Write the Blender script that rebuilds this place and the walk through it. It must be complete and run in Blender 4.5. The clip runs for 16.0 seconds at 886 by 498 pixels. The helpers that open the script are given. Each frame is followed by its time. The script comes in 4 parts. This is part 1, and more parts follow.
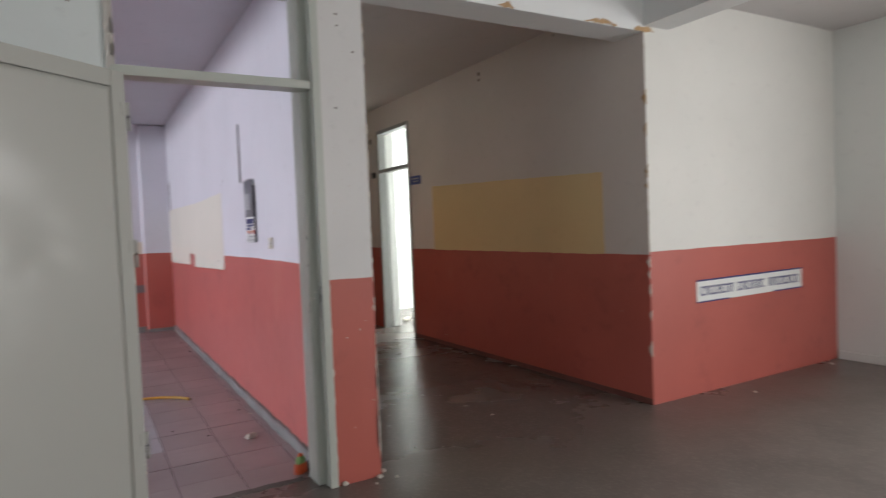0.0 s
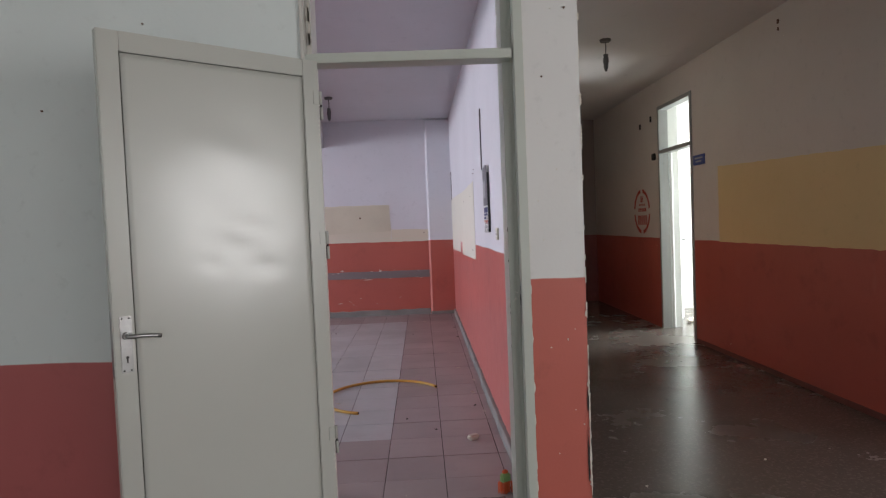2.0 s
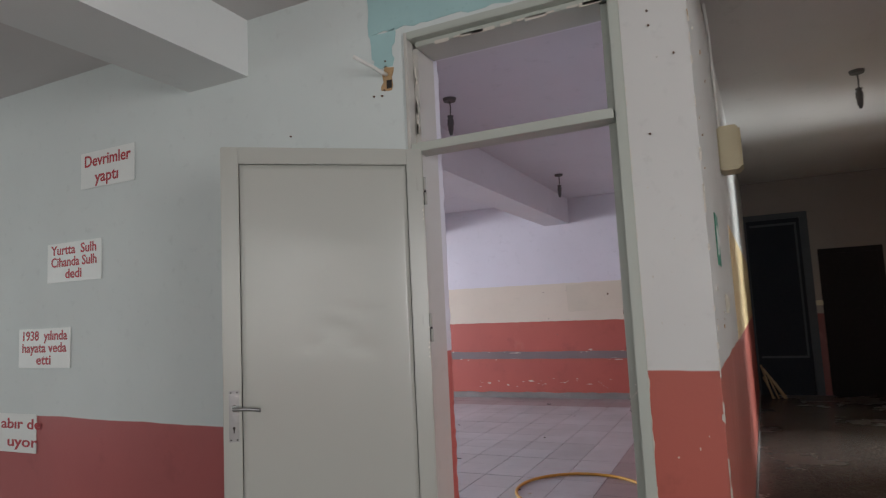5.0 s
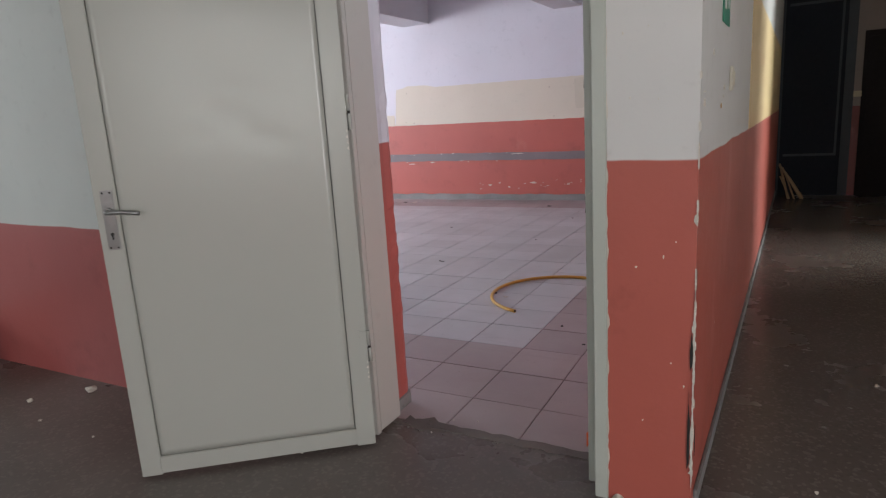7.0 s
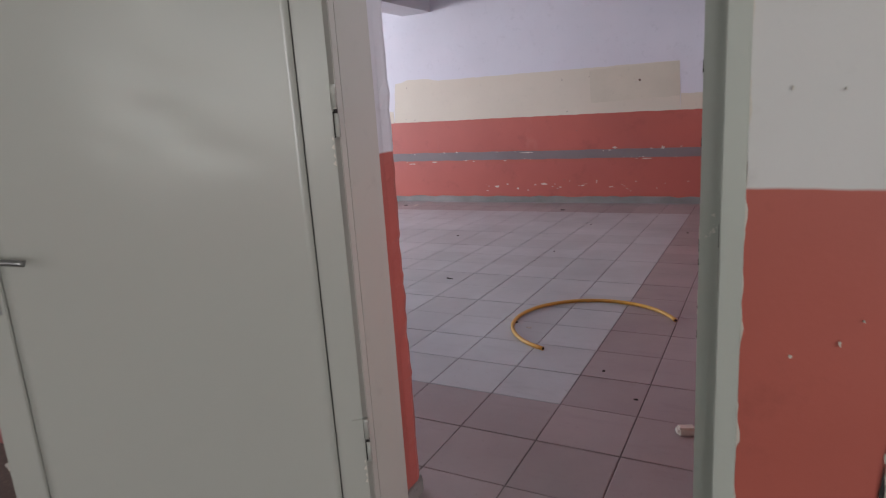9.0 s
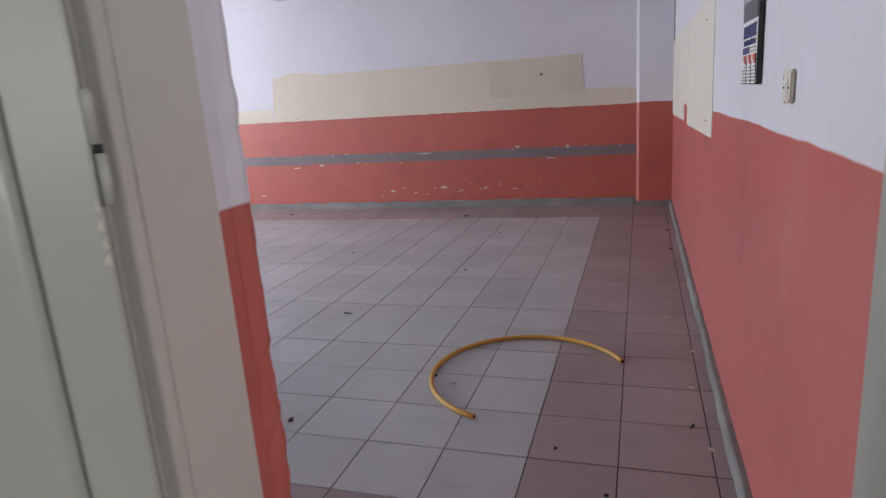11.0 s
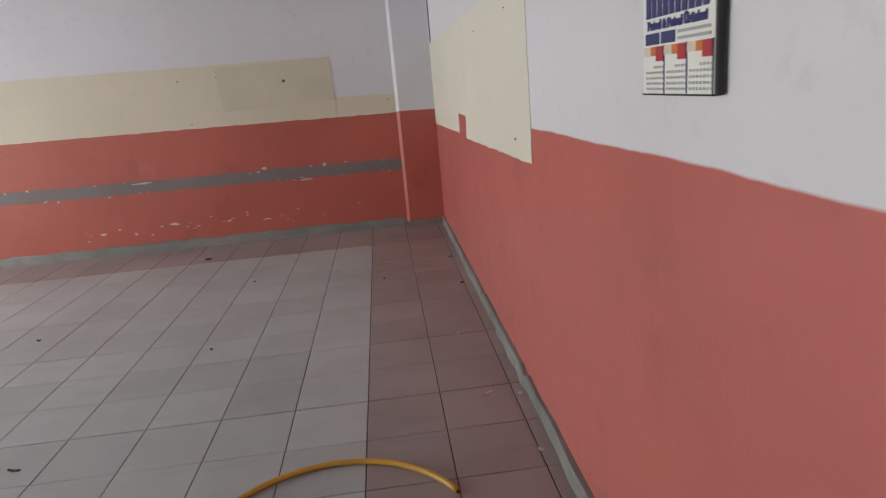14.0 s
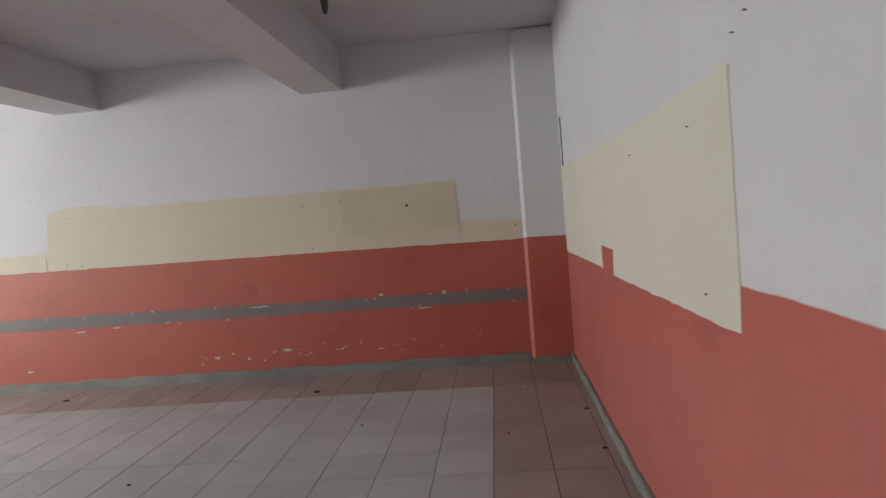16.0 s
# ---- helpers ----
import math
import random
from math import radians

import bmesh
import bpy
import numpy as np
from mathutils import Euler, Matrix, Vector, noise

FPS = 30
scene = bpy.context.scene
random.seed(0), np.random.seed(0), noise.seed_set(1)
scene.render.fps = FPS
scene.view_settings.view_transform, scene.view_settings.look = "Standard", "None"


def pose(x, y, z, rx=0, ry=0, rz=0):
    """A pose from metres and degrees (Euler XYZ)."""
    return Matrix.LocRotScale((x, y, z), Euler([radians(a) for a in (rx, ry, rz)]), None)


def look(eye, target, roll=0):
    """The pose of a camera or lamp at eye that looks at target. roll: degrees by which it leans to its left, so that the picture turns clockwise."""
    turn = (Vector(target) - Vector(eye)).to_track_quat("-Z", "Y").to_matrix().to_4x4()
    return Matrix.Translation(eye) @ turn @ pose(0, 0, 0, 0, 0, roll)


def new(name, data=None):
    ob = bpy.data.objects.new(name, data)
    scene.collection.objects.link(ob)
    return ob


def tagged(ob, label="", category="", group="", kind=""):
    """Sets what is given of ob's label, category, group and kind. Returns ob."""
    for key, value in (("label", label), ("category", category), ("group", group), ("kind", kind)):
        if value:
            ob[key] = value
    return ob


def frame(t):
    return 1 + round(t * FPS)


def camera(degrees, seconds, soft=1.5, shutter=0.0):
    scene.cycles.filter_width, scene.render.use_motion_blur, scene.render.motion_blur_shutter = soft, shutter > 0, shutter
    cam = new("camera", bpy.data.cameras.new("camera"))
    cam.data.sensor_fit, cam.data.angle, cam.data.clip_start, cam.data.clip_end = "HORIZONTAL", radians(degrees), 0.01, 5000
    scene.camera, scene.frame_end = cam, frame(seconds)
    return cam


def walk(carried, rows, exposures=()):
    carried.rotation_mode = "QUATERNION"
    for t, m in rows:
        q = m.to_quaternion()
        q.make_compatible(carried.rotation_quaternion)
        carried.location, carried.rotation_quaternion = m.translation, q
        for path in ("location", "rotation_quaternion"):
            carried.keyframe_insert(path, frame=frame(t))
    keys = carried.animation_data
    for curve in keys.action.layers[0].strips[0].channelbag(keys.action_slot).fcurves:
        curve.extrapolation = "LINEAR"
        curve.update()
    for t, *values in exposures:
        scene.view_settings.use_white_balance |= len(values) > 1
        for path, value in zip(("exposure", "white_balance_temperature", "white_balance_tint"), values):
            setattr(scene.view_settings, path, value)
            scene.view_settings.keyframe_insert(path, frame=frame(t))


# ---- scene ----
cam = camera(71.0, 16.0, soft=1.2, shutter=0.5)
PATH = [
    (0, (-1.349, -3.112, 1.362), (-0.35, -1.381, 1.286), -2.3),
    (0.5, (-1.24, -3.019, 1.354), (-0.567, -1.137, 1.281), -2.5),
    (1, (-1.051, -2.984, 1.377), (-0.742, -1.009, 1.308), -2.2),
    (1.5, (-0.896, -2.861, 1.368), (-0.737, -0.869, 1.287), -2.2),
    (2, (-0.732, -2.772, 1.361), (-0.664, -0.774, 1.282), -2.3),
    (2.5, (-0.502, -2.809, 1.366), (-0.612, -0.813, 1.286), -2.3),
    (3, (-0.308, -2.867, 1.401), (-0.655, -0.899, 1.49), -1.5),
    (3.2, (-0.258, -2.843, 1.393), (-0.612, -0.882, 1.564), -1.7),
    (5.3, (0.106, -2.381, 1.336), (-0.775, -0.597, 1.535), -2.7),
    (5.5, (0.107, -2.314, 1.312), (-0.775, -0.528, 1.493), -2.7),
    (6, (0.099, -2.126, 1.284), (-0.799, -0.342, 1.186), -3.0),
    (6.5, (0.149, -2.003, 1.261), (-0.763, -0.247, 0.972), -3.3),
    (7, (0.181, -1.837, 1.251), (-0.748, -0.115, 0.838), -3.5),
    (7.5, (0.078, -1.664, 1.234), (-0.879, 0.04, 0.809), -3.3),
    (8, (-0.045, -1.483, 1.258), (-1.012, 0.215, 0.833), -3.5),
    (8.2, (-0.069, -1.443, 1.257), (-1.032, 0.258, 0.833), -3.5),
    (10.3, (-0.494, -0.813, 1.297), (-1.240, 0.981, 0.830), -3.8),
    (10.5, (-0.523, -0.738, 1.295), (-1.226, 1.073, 0.818), -3.7),
    (11, (-0.584, -0.552, 1.317), (-1.188, 1.296, 0.847), -4.1),
    (11.5, (-0.673, -0.381, 1.312), (-1.110, 1.509, 0.826), -3.9),
    (12, (-0.815, -0.199, 1.367), (-0.874, 1.735, 0.863), -4.4),
    (12.5, (-0.799, -0.059, 1.361), (-0.663, 1.868, 0.846), -4.8),
    (13, (-0.768, 0.15, 1.349), (-0.609, 2.075, 0.83), -4.9),
    (13.5, (-0.758, 0.328, 1.34), (-0.6, 2.253, 0.821), -4.9),
    (14, (-0.786, 0.547, 1.349), (-0.632, 2.474, 0.837), -5.1),
    (14.5, (-0.782, 0.685, 1.344), (-0.632, 2.613, 0.835), -5.1),
    (15, (-0.748, 0.848, 1.355), (-0.662, 2.81, 0.981), -5.1),
    (15.5, (-0.762, 0.985, 1.37), (-0.884, 2.973, 1.189), -4.6),
    (16, (-0.868, 1.132, 1.422), (-1.041, 3.12, 1.302), -4.8),
]
EXPOSURES = [(0, 0.06, 6500, 10), (1.5, 0.02, 6500, 10), (2.5, 0.1, 6500, 10), (3.2, 0.04, 6500, 10), (5.5, -0.04, 6500, 10), (7, 0.13, 6500, 10), (8.2, 0.04, 6500, 10), (10.5, -0.1, 6500, 10), (11, -0.02, 6450, 7), (11.5, -0.02, 6350, 5), (12, -0.05, 6550, 3.5), (12.5, -0.03, 6850, 3), (14.7, -0.03, 7300, -2), (15.5, -0.25, 7400, -2), (16, -0.36, 7450, -3)]
walk(cam, [(t, look(eye, target, roll)) for t, eye, target, roll in PATH], EXPOSURES)

# ---- world, sun, window light ----
world = bpy.data.worlds.new("sky")
scene.world = world
world.use_nodes = True
wn = world.node_tree
sky = wn.nodes.new("ShaderNodeTexSky")
sky.sky_type = "NISHITA"
sky.sun_disc = False
sky.sun_elevation, sky.sun_rotation = radians(50), radians(150)
wn.links.new(sky.outputs[0], wn.nodes["Background"].inputs[0])
wn.nodes["Background"].inputs[1].default_value = 0.12
sun = new("sun", bpy.data.lights.new("sun", "SUN"))
sun.data.energy, sun.data.angle, sun.data.color = 1.0, radians(15), (1.0, 0.96, 0.9)
sun.matrix_world = look((0, 0, 20), (-4, 7, 3))


def window_light(name, centre, normal, width, height, watts, color):
    """Daylight standing in a window's opening, shining along normal."""
    ob = new(name, bpy.data.lights.new(name, "AREA"))
    ob.data.shape, ob.data.size, ob.data.size_y, ob.data.energy, ob.data.color = "RECTANGLE", width, height, watts, color
    ob.matrix_world = look(centre, Vector(centre) + Vector(normal))
    return ob


window_light("daylight_classroom", (-10.92, 1.9, 1.75), (1, 0, 0), 2.2, 1.5, 370, (0.88, 0.92, 1.0))
window_light("daylight_classroom", (-10.92, 5.0, 1.75), (1, 0, 0), 2.2, 1.5, 222, (0.88, 0.92, 1.0))
window_light("daylight_lobby", (2.4, -5.95, 1.7), (0, 1, 0), 3.4, 1.8, 46, (1.0, 0.98, 0.99))
# Added behind the camera: fill for the left lobby and the corridor wall.
window_light("daylight_lobby", (-3.2, -5.95, 1.7), (0, 1, 0), 3.6, 1.8, 34, (1.0, 0.98, 0.99))
window_light("daylight_lobby", (-8.92, -3.1, 1.7), (1, 0, 0), 3.0, 1.8, 62, (0.93, 0.99, 1.0))
window_light("daylight_lobby", (4.52, -3.85, 1.6), (-1, 0, 0), 1.9, 2.0, 140, (1.0, 0.98, 0.99))
window_light("daylight_side_room", (5.42, 4.9, 1.5), (-1, 0, 0), 1.8, 2.0, 340, (0.95, 1.0, 1.0))

# ---- materials ----


def nodes_of(name):
    m = bpy.data.materials.new(name)
    m.use_nodes = True
    t = m.node_tree
    return m, t, t.nodes["Principled BSDF"]


def noise_of(t, coord, scale, detail=3.0, rough=0.55):
    n = t.nodes.new("ShaderNodeTexNoise")
    n.inputs["Scale"].default_value, n.inputs["Detail"].default_value, n.inputs["Roughness"].default_value = scale, detail, rough
    t.links.new(coord, n.inputs["Vector"])
    return n.outputs["Fac"]


def math_of(t, op, a, b=0.0, c=0.0):
    n = t.nodes.new("ShaderNodeMath")
    n.operation = op
    for k, v in enumerate((a, b, c)):
        if isinstance(v, (int, float)):
            n.inputs[k].default_value = v
        else:
            t.links.new(v, n.inputs[k])
    return n.outputs[0]


def ramp_of(t, fac, lo, hi):
    n = t.nodes.new("ShaderNodeMapRange")
    n.inputs["From Min"].default_value, n.inputs["From Max"].default_value = lo, hi
    t.links.new(fac, n.inputs["Value"])
    return n.outputs[0]


def mix_of(t, fac, a, b, blend="MIX"):
    n = t.nodes.new("ShaderNodeMix")
    n.data_type, n.blend_type = "RGBA", blend
    for key, v in ((0, fac), (6, a), (7, b)):
        if isinstance(v, tuple):
            n.inputs[key].default_value = (*v, 1)
        elif isinstance(v, (int, float)):
            n.inputs[key].default_value = v
        else:
            t.links.new(v, n.inputs[key])
    return n.outputs[2]


def bump_of(t, bsdf, height, strength, distance):
    n = t.nodes.new("ShaderNodeBump")
    n.inputs["Strength"].default_value, n.inputs["Distance"].default_value = strength, distance
    t.links.new(height, n.inputs["Height"])
    t.links.new(n.outputs[0], bsdf.inputs["Normal"])


def coord_of(t):
    return t.nodes.new("ShaderNodeTexCoord").outputs["Object"]


def scaled(t, coord, v):
    n = t.nodes.new("ShaderNodeVectorMath")
    n.operation = "MULTIPLY"
    n.inputs[1].default_value = v
    t.links.new(coord, n.inputs[0])
    return n.outputs[0]


def shade(c, f):
    return tuple(min(1.0, v * f) for v in c)


def two_tone(name, line, upper, lower, tilt=0.0, tilt_x=0.0, gloss=0.42, chips=True, dip=0.0):
    """Hand-painted wall: pale above, oil-painted dado below a slightly wavering line, with grime and chipped spots."""
    m, t, b = nodes_of(name)
    co = coord_of(t)
    sep = t.nodes.new("ShaderNodeSeparateXYZ")
    t.links.new(co, sep.inputs[0])
    wob = math_of(t, "MULTIPLY", math_of(t, "SUBTRACT", noise_of(t, co, 2.6, 5.0), 0.5), 0.026)
    z = math_of(t, "ADD", sep.outputs[2], wob)
    z = math_of(t, "ADD", z, math_of(t, "MULTIPLY", sep.outputs[1], tilt))
    z = math_of(t, "ADD", z, math_of(t, "MULTIPLY", sep.outputs[0], tilt_x))
    if dip:
        near = math_of(t, "MAXIMUM", math_of(t, "SUBTRACT", 1.75, sep.outputs[1]), 0.0)
        z = math_of(t, "ADD", z, math_of(t, "MULTIPLY", near, dip))
    red = ramp_of(t, z, line + 0.003, line - 0.003)
    big = noise_of(t, co, 0.9, 4.0)
    fine = noise_of(t, co, 14.0, 5.0, 0.65)
    up = mix_of(t, ramp_of(t, big, 0.3, 0.75), upper, shade(upper, 0.90))
    up = mix_of(t, ramp_of(t, fine, 0.58, 0.80), up, shade(upper, 0.84))
    low = mix_of(t, ramp_of(t, big, 0.3, 0.7), lower, shade(lower, 0.84))
    low = mix_of(t, ramp_of(t, noise_of(t, co, 3.1, 6.0, 0.7), 0.56, 0.78), low, shade(lower, 0.68))
    low = mix_of(t, ramp_of(t, noise_of(t, scaled(t, co, (1, 1, 0.5)), 1.7, 7.0, 0.6), 0.62, 0.80), low, (0.50, 0.20, 0.165))
    col = mix_of(t, red, up, low)
    if chips:
        spot = ramp_of(t, noise_of(t, co, 23.0, 2.0), 0.795, 0.81)
        col = mix_of(t, spot, col, (0.70, 0.66, 0.58))
        spot2 = ramp_of(t, noise_of(t, scaled(t, co, (1, 1, 0.8)), 17.0, 1.0), 0.175, 0.16)
        col = mix_of(t, spot2, col, (0.16, 0.13, 0.11))
    t.links.new(col, b.inputs["Base Color"])
    rough = math_of(t, "MULTIPLY_ADD", red, gloss - 0.62, 0.62)
    rough = math_of(t, "ADD", rough, math_of(t, "MULTIPLY", fine, 0.12))
    t.links.new(rough, b.inputs["Roughness"])
    h = math_of(t, "ADD", math_of(t, "MULTIPLY", noise_of(t, co, 60.0, 3.0), 0.35), noise_of(t, co, 5.0, 3.0))
    bump_of(t, b, h, 0.16, 0.010)
    return m


def painted(name, color, rough=0.5, metal=0.0, wear=0.85, scale=6.0, bump=0.15, chip=None, fleck=True):
    m, t, b = nodes_of(name)
    co = coord_of(t)
    big, fine = noise_of(t, co, scale * 0.3, 4.0), noise_of(t, co, scale * 5, 4.0, 0.65)
    col = mix_of(t, ramp_of(t, big, 0.3 if fleck else 0.0, 0.72 if fleck else 1.0), color, shade(color, wear))
    if fleck:
        col = mix_of(t, ramp_of(t, fine, 0.60, 0.80), col, shade(color, 1 - (1 - wear) * 1.5))
    if chip:
        col = mix_of(t, ramp_of(t, noise_of(t, co, scale * 2.2, 5.0, 0.7), 0.70, 0.715), col, chip)
    t.links.new(col, b.inputs["Base Color"])
    b.inputs["Metallic"].default_value = metal
    t.links.new(math_of(t, "MULTIPLY_ADD", fine if fleck else big, 0.2 if fleck else 0.08, rough - (0.1 if fleck else 0.04)), b.inputs["Roughness"])
    if bump:
        bump_of(t, b, math_of(t, "ADD", fine, big), bump, 0.004)
    return m


def tile_material(name, color):
    m, t, b = nodes_of(name)
    co = coord_of(t)
    info = t.nodes.new("ShaderNodeObjectInfo")
    geo = t.nodes.new("ShaderNodeNewGeometry")
    pos = geo.outputs["Position"]
    rnd = math_of(t, "MULTIPLY_ADD", info.outputs["Random"], 0.14, 0.93)
    col = mix_of(t, 1.0, color, (1, 1, 1), "MULTIPLY")
    big = noise_of(t, pos, 1.1, 5.0, 0.6)
    fine = noise_of(t, pos, 45.0, 4.0, 0.7)
    smear = noise_of(t, scaled(t, pos, (1.0, 3.5, 1.0)), 3.0, 5.0, 0.65)
    col = mix_of(t, ramp_of(t, big, 0.35, 0.70), col, shade(color, 0.80))
    col = mix_of(t, ramp_of(t, smear, 0.55, 0.80), col, shade(color, 0.78))
    col = mix_of(t, ramp_of(t, fine, 0.64, 0.74), col, shade(color, 0.6))
    v = t.nodes.new("ShaderNodeHueSaturation")
    t.links.new(col, v.inputs["Color"])
    t.links.new(rnd, v.inputs["Value"])
    t.links.new(v.outputs[0], b.inputs["Base Color"])
    t.links.new(math_of(t, "MULTIPLY_ADD", big, 0.30, 0.20), b.inputs["Roughness"])
    bump_of(t, b, fine, 0.08, 0.002)
    return m


def terrazzo(name):
    m, t, b = nodes_of(name)
    co = coord_of(t)
    v = t.nodes.new("ShaderNodeTexVoronoi")
    v.inputs["Scale"].default_value = 85
    t.links.new(co, v.inputs["Vector"])
    sep = t.nodes.new("ShaderNodeSeparateColor")
    t.links.new(v.outputs["Color"], sep.inputs[0])
    big = noise_of(t, co, 0.8, 6.0, 0.65)
    base = mix_of(t, ramp_of(t, big, 0.2, 0.8), (0.086, 0.073, 0.065), (0.122, 0.104, 0.092))
    chipf = ramp_of(t, sep.outputs[0], 0.80, 0.84)
    col = mix_of(t, math_of(t, "MULTIPLY", chipf, 0.16), base, (0.34, 0.31, 0.27))
    dark = ramp_of(t, sep.outputs[1], 0.82, 0.86)
    col = mix_of(t, math_of(t, "MULTIPLY", dark, 0.2), col, (0.05, 0.042, 0.038))
    dust = ramp_of(t, noise_of(t, co, 2.4, 7.0, 0.6), 0.15, 0.95)
    sep2 = t.nodes.new("ShaderNodeSeparateXYZ")
    t.links.new(co, sep2.inputs[0])
    wavy_y = math_of(t, "MULTIPLY_ADD", noise_of(t, co, 1.3, 5.0), 1.6, sep2.outputs[1])
    hall_side = ramp_of(t, wavy_y, 0.9, -0.5)           # the floor gets paler and rougher from the corridor to the entrance hall
    amount = math_of(t, "MULTIPLY", dust, math_of(t, "MULTIPLY_ADD", hall_side, 0.50, 0.15))
    col = mix_of(t, amount, col, (0.29, 0.255, 0.225))
    t.links.new(col, b.inputs["Base Color"])
    t.links.new(math_of(t, "ADD", math_of(t, "MULTIPLY_ADD", big, 0.08, 0.23), math_of(t, "MULTIPLY", hall_side, 0.34)), b.inputs["Roughness"])
    bump_of(t, b, math_of(t, "ADD", noise_of(t, co, 2.0, 4.0), math_of(t, "MULTIPLY", noise_of(t, co, 90.0, 2.0), 0.1)), 0.10, 0.007)
    return m


LOBBY_WHITE, CLASS_WHITE, CORR_WHITE = (0.61, 0.655, 0.635), (0.66, 0.65, 0.70), (0.62, 0.57, 0.53)
RED = (0.465, 0.115, 0.088)
M_lobby = two_tone("lobby_paint", 0.790, LOBBY_WHITE, (0.43, 0.115, 0.11), tilt_x=0.012, gloss=0.28)
M_pillar = two_tone("pillar_paint", 1.097, (0.60, 0.595, 0.575), (0.43, 0.105, 0.078))
M_sign_wall = two_tone("entrance_paint", 1.112, (0.70, 0.70, 0.65), RED)
M_corr = two_tone("corridor_paint", 1.092, CORR_WHITE, RED)
# Darker copy of the corridor paint: the far end's dimness is in its colours.
M_end_dimmed = two_tone("corridor_end_dimmed_paint", 1.092, (0.26, 0.22, 0.20), (0.20, 0.05, 0.045))
M_back = two_tone("back_wall_paint", 1.124, CLASS_WHITE, RED, tilt_x=0.0098)
M_side = two_tone("side_wall_paint", 1.196, CLASS_WHITE, (0.525, 0.152, 0.138), tilt=0.0108, dip=0.016, gloss=0.26)
M_reveal = two_tone("doorway_side_paint", 1.166, CLASS_WHITE, (0.47, 0.12, 0.10))
M_white = painted("white_plaster", (0.68, 0.69, 0.66), 0.7, scale=2.0, wear=0.9)
M_ceil = painted("ceiling_paint", (0.62, 0.60, 0.59), 0.8, scale=1.5, wear=0.9)
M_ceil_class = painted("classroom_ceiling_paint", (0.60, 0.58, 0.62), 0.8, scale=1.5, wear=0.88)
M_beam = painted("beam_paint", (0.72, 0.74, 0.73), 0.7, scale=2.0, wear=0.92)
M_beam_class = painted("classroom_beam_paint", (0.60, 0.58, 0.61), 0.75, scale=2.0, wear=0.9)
M_door = painted("door_enamel", (0.40, 0.405, 0.365), 0.232, scale=2.0, wear=0.94, bump=0.06, fleck=False)
M_jamb = painted("jamb_enamel", (0.50, 0.485, 0.445), 0.35, scale=3.0, wear=0.92, bump=0.15)
M_door_frame = painted("frame_enamel", (0.43, 0.455, 0.405), 0.39, scale=4.0, wear=0.92, bump=0.3, chip=(0.62, 0.60, 0.54))
M_steel = painted("brushed_steel", (0.32, 0.32, 0.315), 0.34, metal=0.9, scale=20, wear=0.8)
# Near-black: stands for shade in holes and gaps, also colours small dark parts.
M_dark = painted("hole_shade_black", (0.02, 0.018, 0.016), 0.8)
M_black = painted("black_plastic", (0.02, 0.02, 0.022), 0.45, scale=20)
M_cream = painted("cream_paint", (0.64, 0.58, 0.475), 0.62, scale=3.0, wear=0.92)
M_cream_pale = painted("pale_cream_paint", (0.68, 0.65, 0.57), 0.6, scale=2.0, wear=0.93)
M_cream_old = painted("faded_cream_paint", (0.60, 0.55, 0.44), 0.62, scale=5.0, wear=0.88)
M_yellow = painted("ochre_paint", (0.70, 0.53, 0.28), 0.6, scale=3.0, wear=0.9)
M_cyan = painted("old_cyan_paint", (0.36, 0.55, 0.55), 0.6, scale=6.0, wear=0.85)
M_band = painted("grey_band_paint", (0.20, 0.17, 0.18), 0.5, scale=6.0, wear=0.8)
M_skirt_groove = painted("grey_skirting_and_groove_shade", (0.25, 0.25, 0.245), 0.6, scale=8.0, wear=0.6, chip=(0.45, 0.43, 0.40))
M_skirt_red = painted("dark_red_skirting", (0.19, 0.075, 0.062), 0.6, scale=8.0, wear=0.6)
M_chip = painted("bare_plaster", (0.62, 0.58, 0.51), 0.9, scale=30, bump=0.5)
M_rust = painted("stained_plaster", (0.50, 0.33, 0.17), 0.9, scale=30, wear=0.6, bump=0.5)
M_tile_light = tile_material("pale_tile", (0.495, 0.525, 0.54))
M_tile_dark = tile_material("dark_tile", (0.355, 0.305, 0.303))
M_grout = painted("grout", (0.055, 0.045, 0.045), 0.9, scale=20)
M_terrazzo = terrazzo("worn_terrazzo")
M_hose = painted("yellow_hose", (0.62, 0.36, 0.06), 0.42, scale=12, wear=0.8)
M_paper = painted("white_card", (0.72, 0.74, 0.71), 0.45, scale=10, wear=0.94)
M_red_ink = painted("red_ink", (0.42, 0.03, 0.04), 0.5, scale=20)
M_blue_ink = painted("navy_ink", (0.03, 0.035, 0.16), 0.5, scale=20)
M_grey_ink = painted("grey_ink", (0.38, 0.38, 0.40), 0.5, scale=20)
M_orange = painted("orange_print", (0.62, 0.18, 0.05), 0.5, scale=20)
M_photo = painted("dark_print", (0.045, 0.045, 0.055), 0.35, scale=9, wear=2.2)
M_switch = painted("ivory_plastic", (0.62, 0.58, 0.48), 0.4, scale=15)
M_dust = painted("dusty_concrete", (0.17, 0.152, 0.14), 0.95, scale=12, wear=0.6, bump=0.6)
M_box = painted("yellowed_plastic", (0.55, 0.48, 0.32), 0.5, scale=10)
M_green = painted("green_sign", (0.03, 0.24, 0.15), 0.4, scale=20)
M_blue_sign = painted("blue_sign", (0.04, 0.07, 0.26), 0.4, scale=20)
M_stencil = painted("red_stencil", (0.50, 0.07, 0.05), 0.7, scale=25, wear=0.7)
M_card = painted("cardboard", (0.36, 0.24, 0.14), 0.8, scale=8)
# Dark end doors, taken near black to carry the corridor end's dimness.
M_dark_door = painted("dimmed_dark_door_paint", (0.010, 0.015, 0.024), 0.85, scale=4)
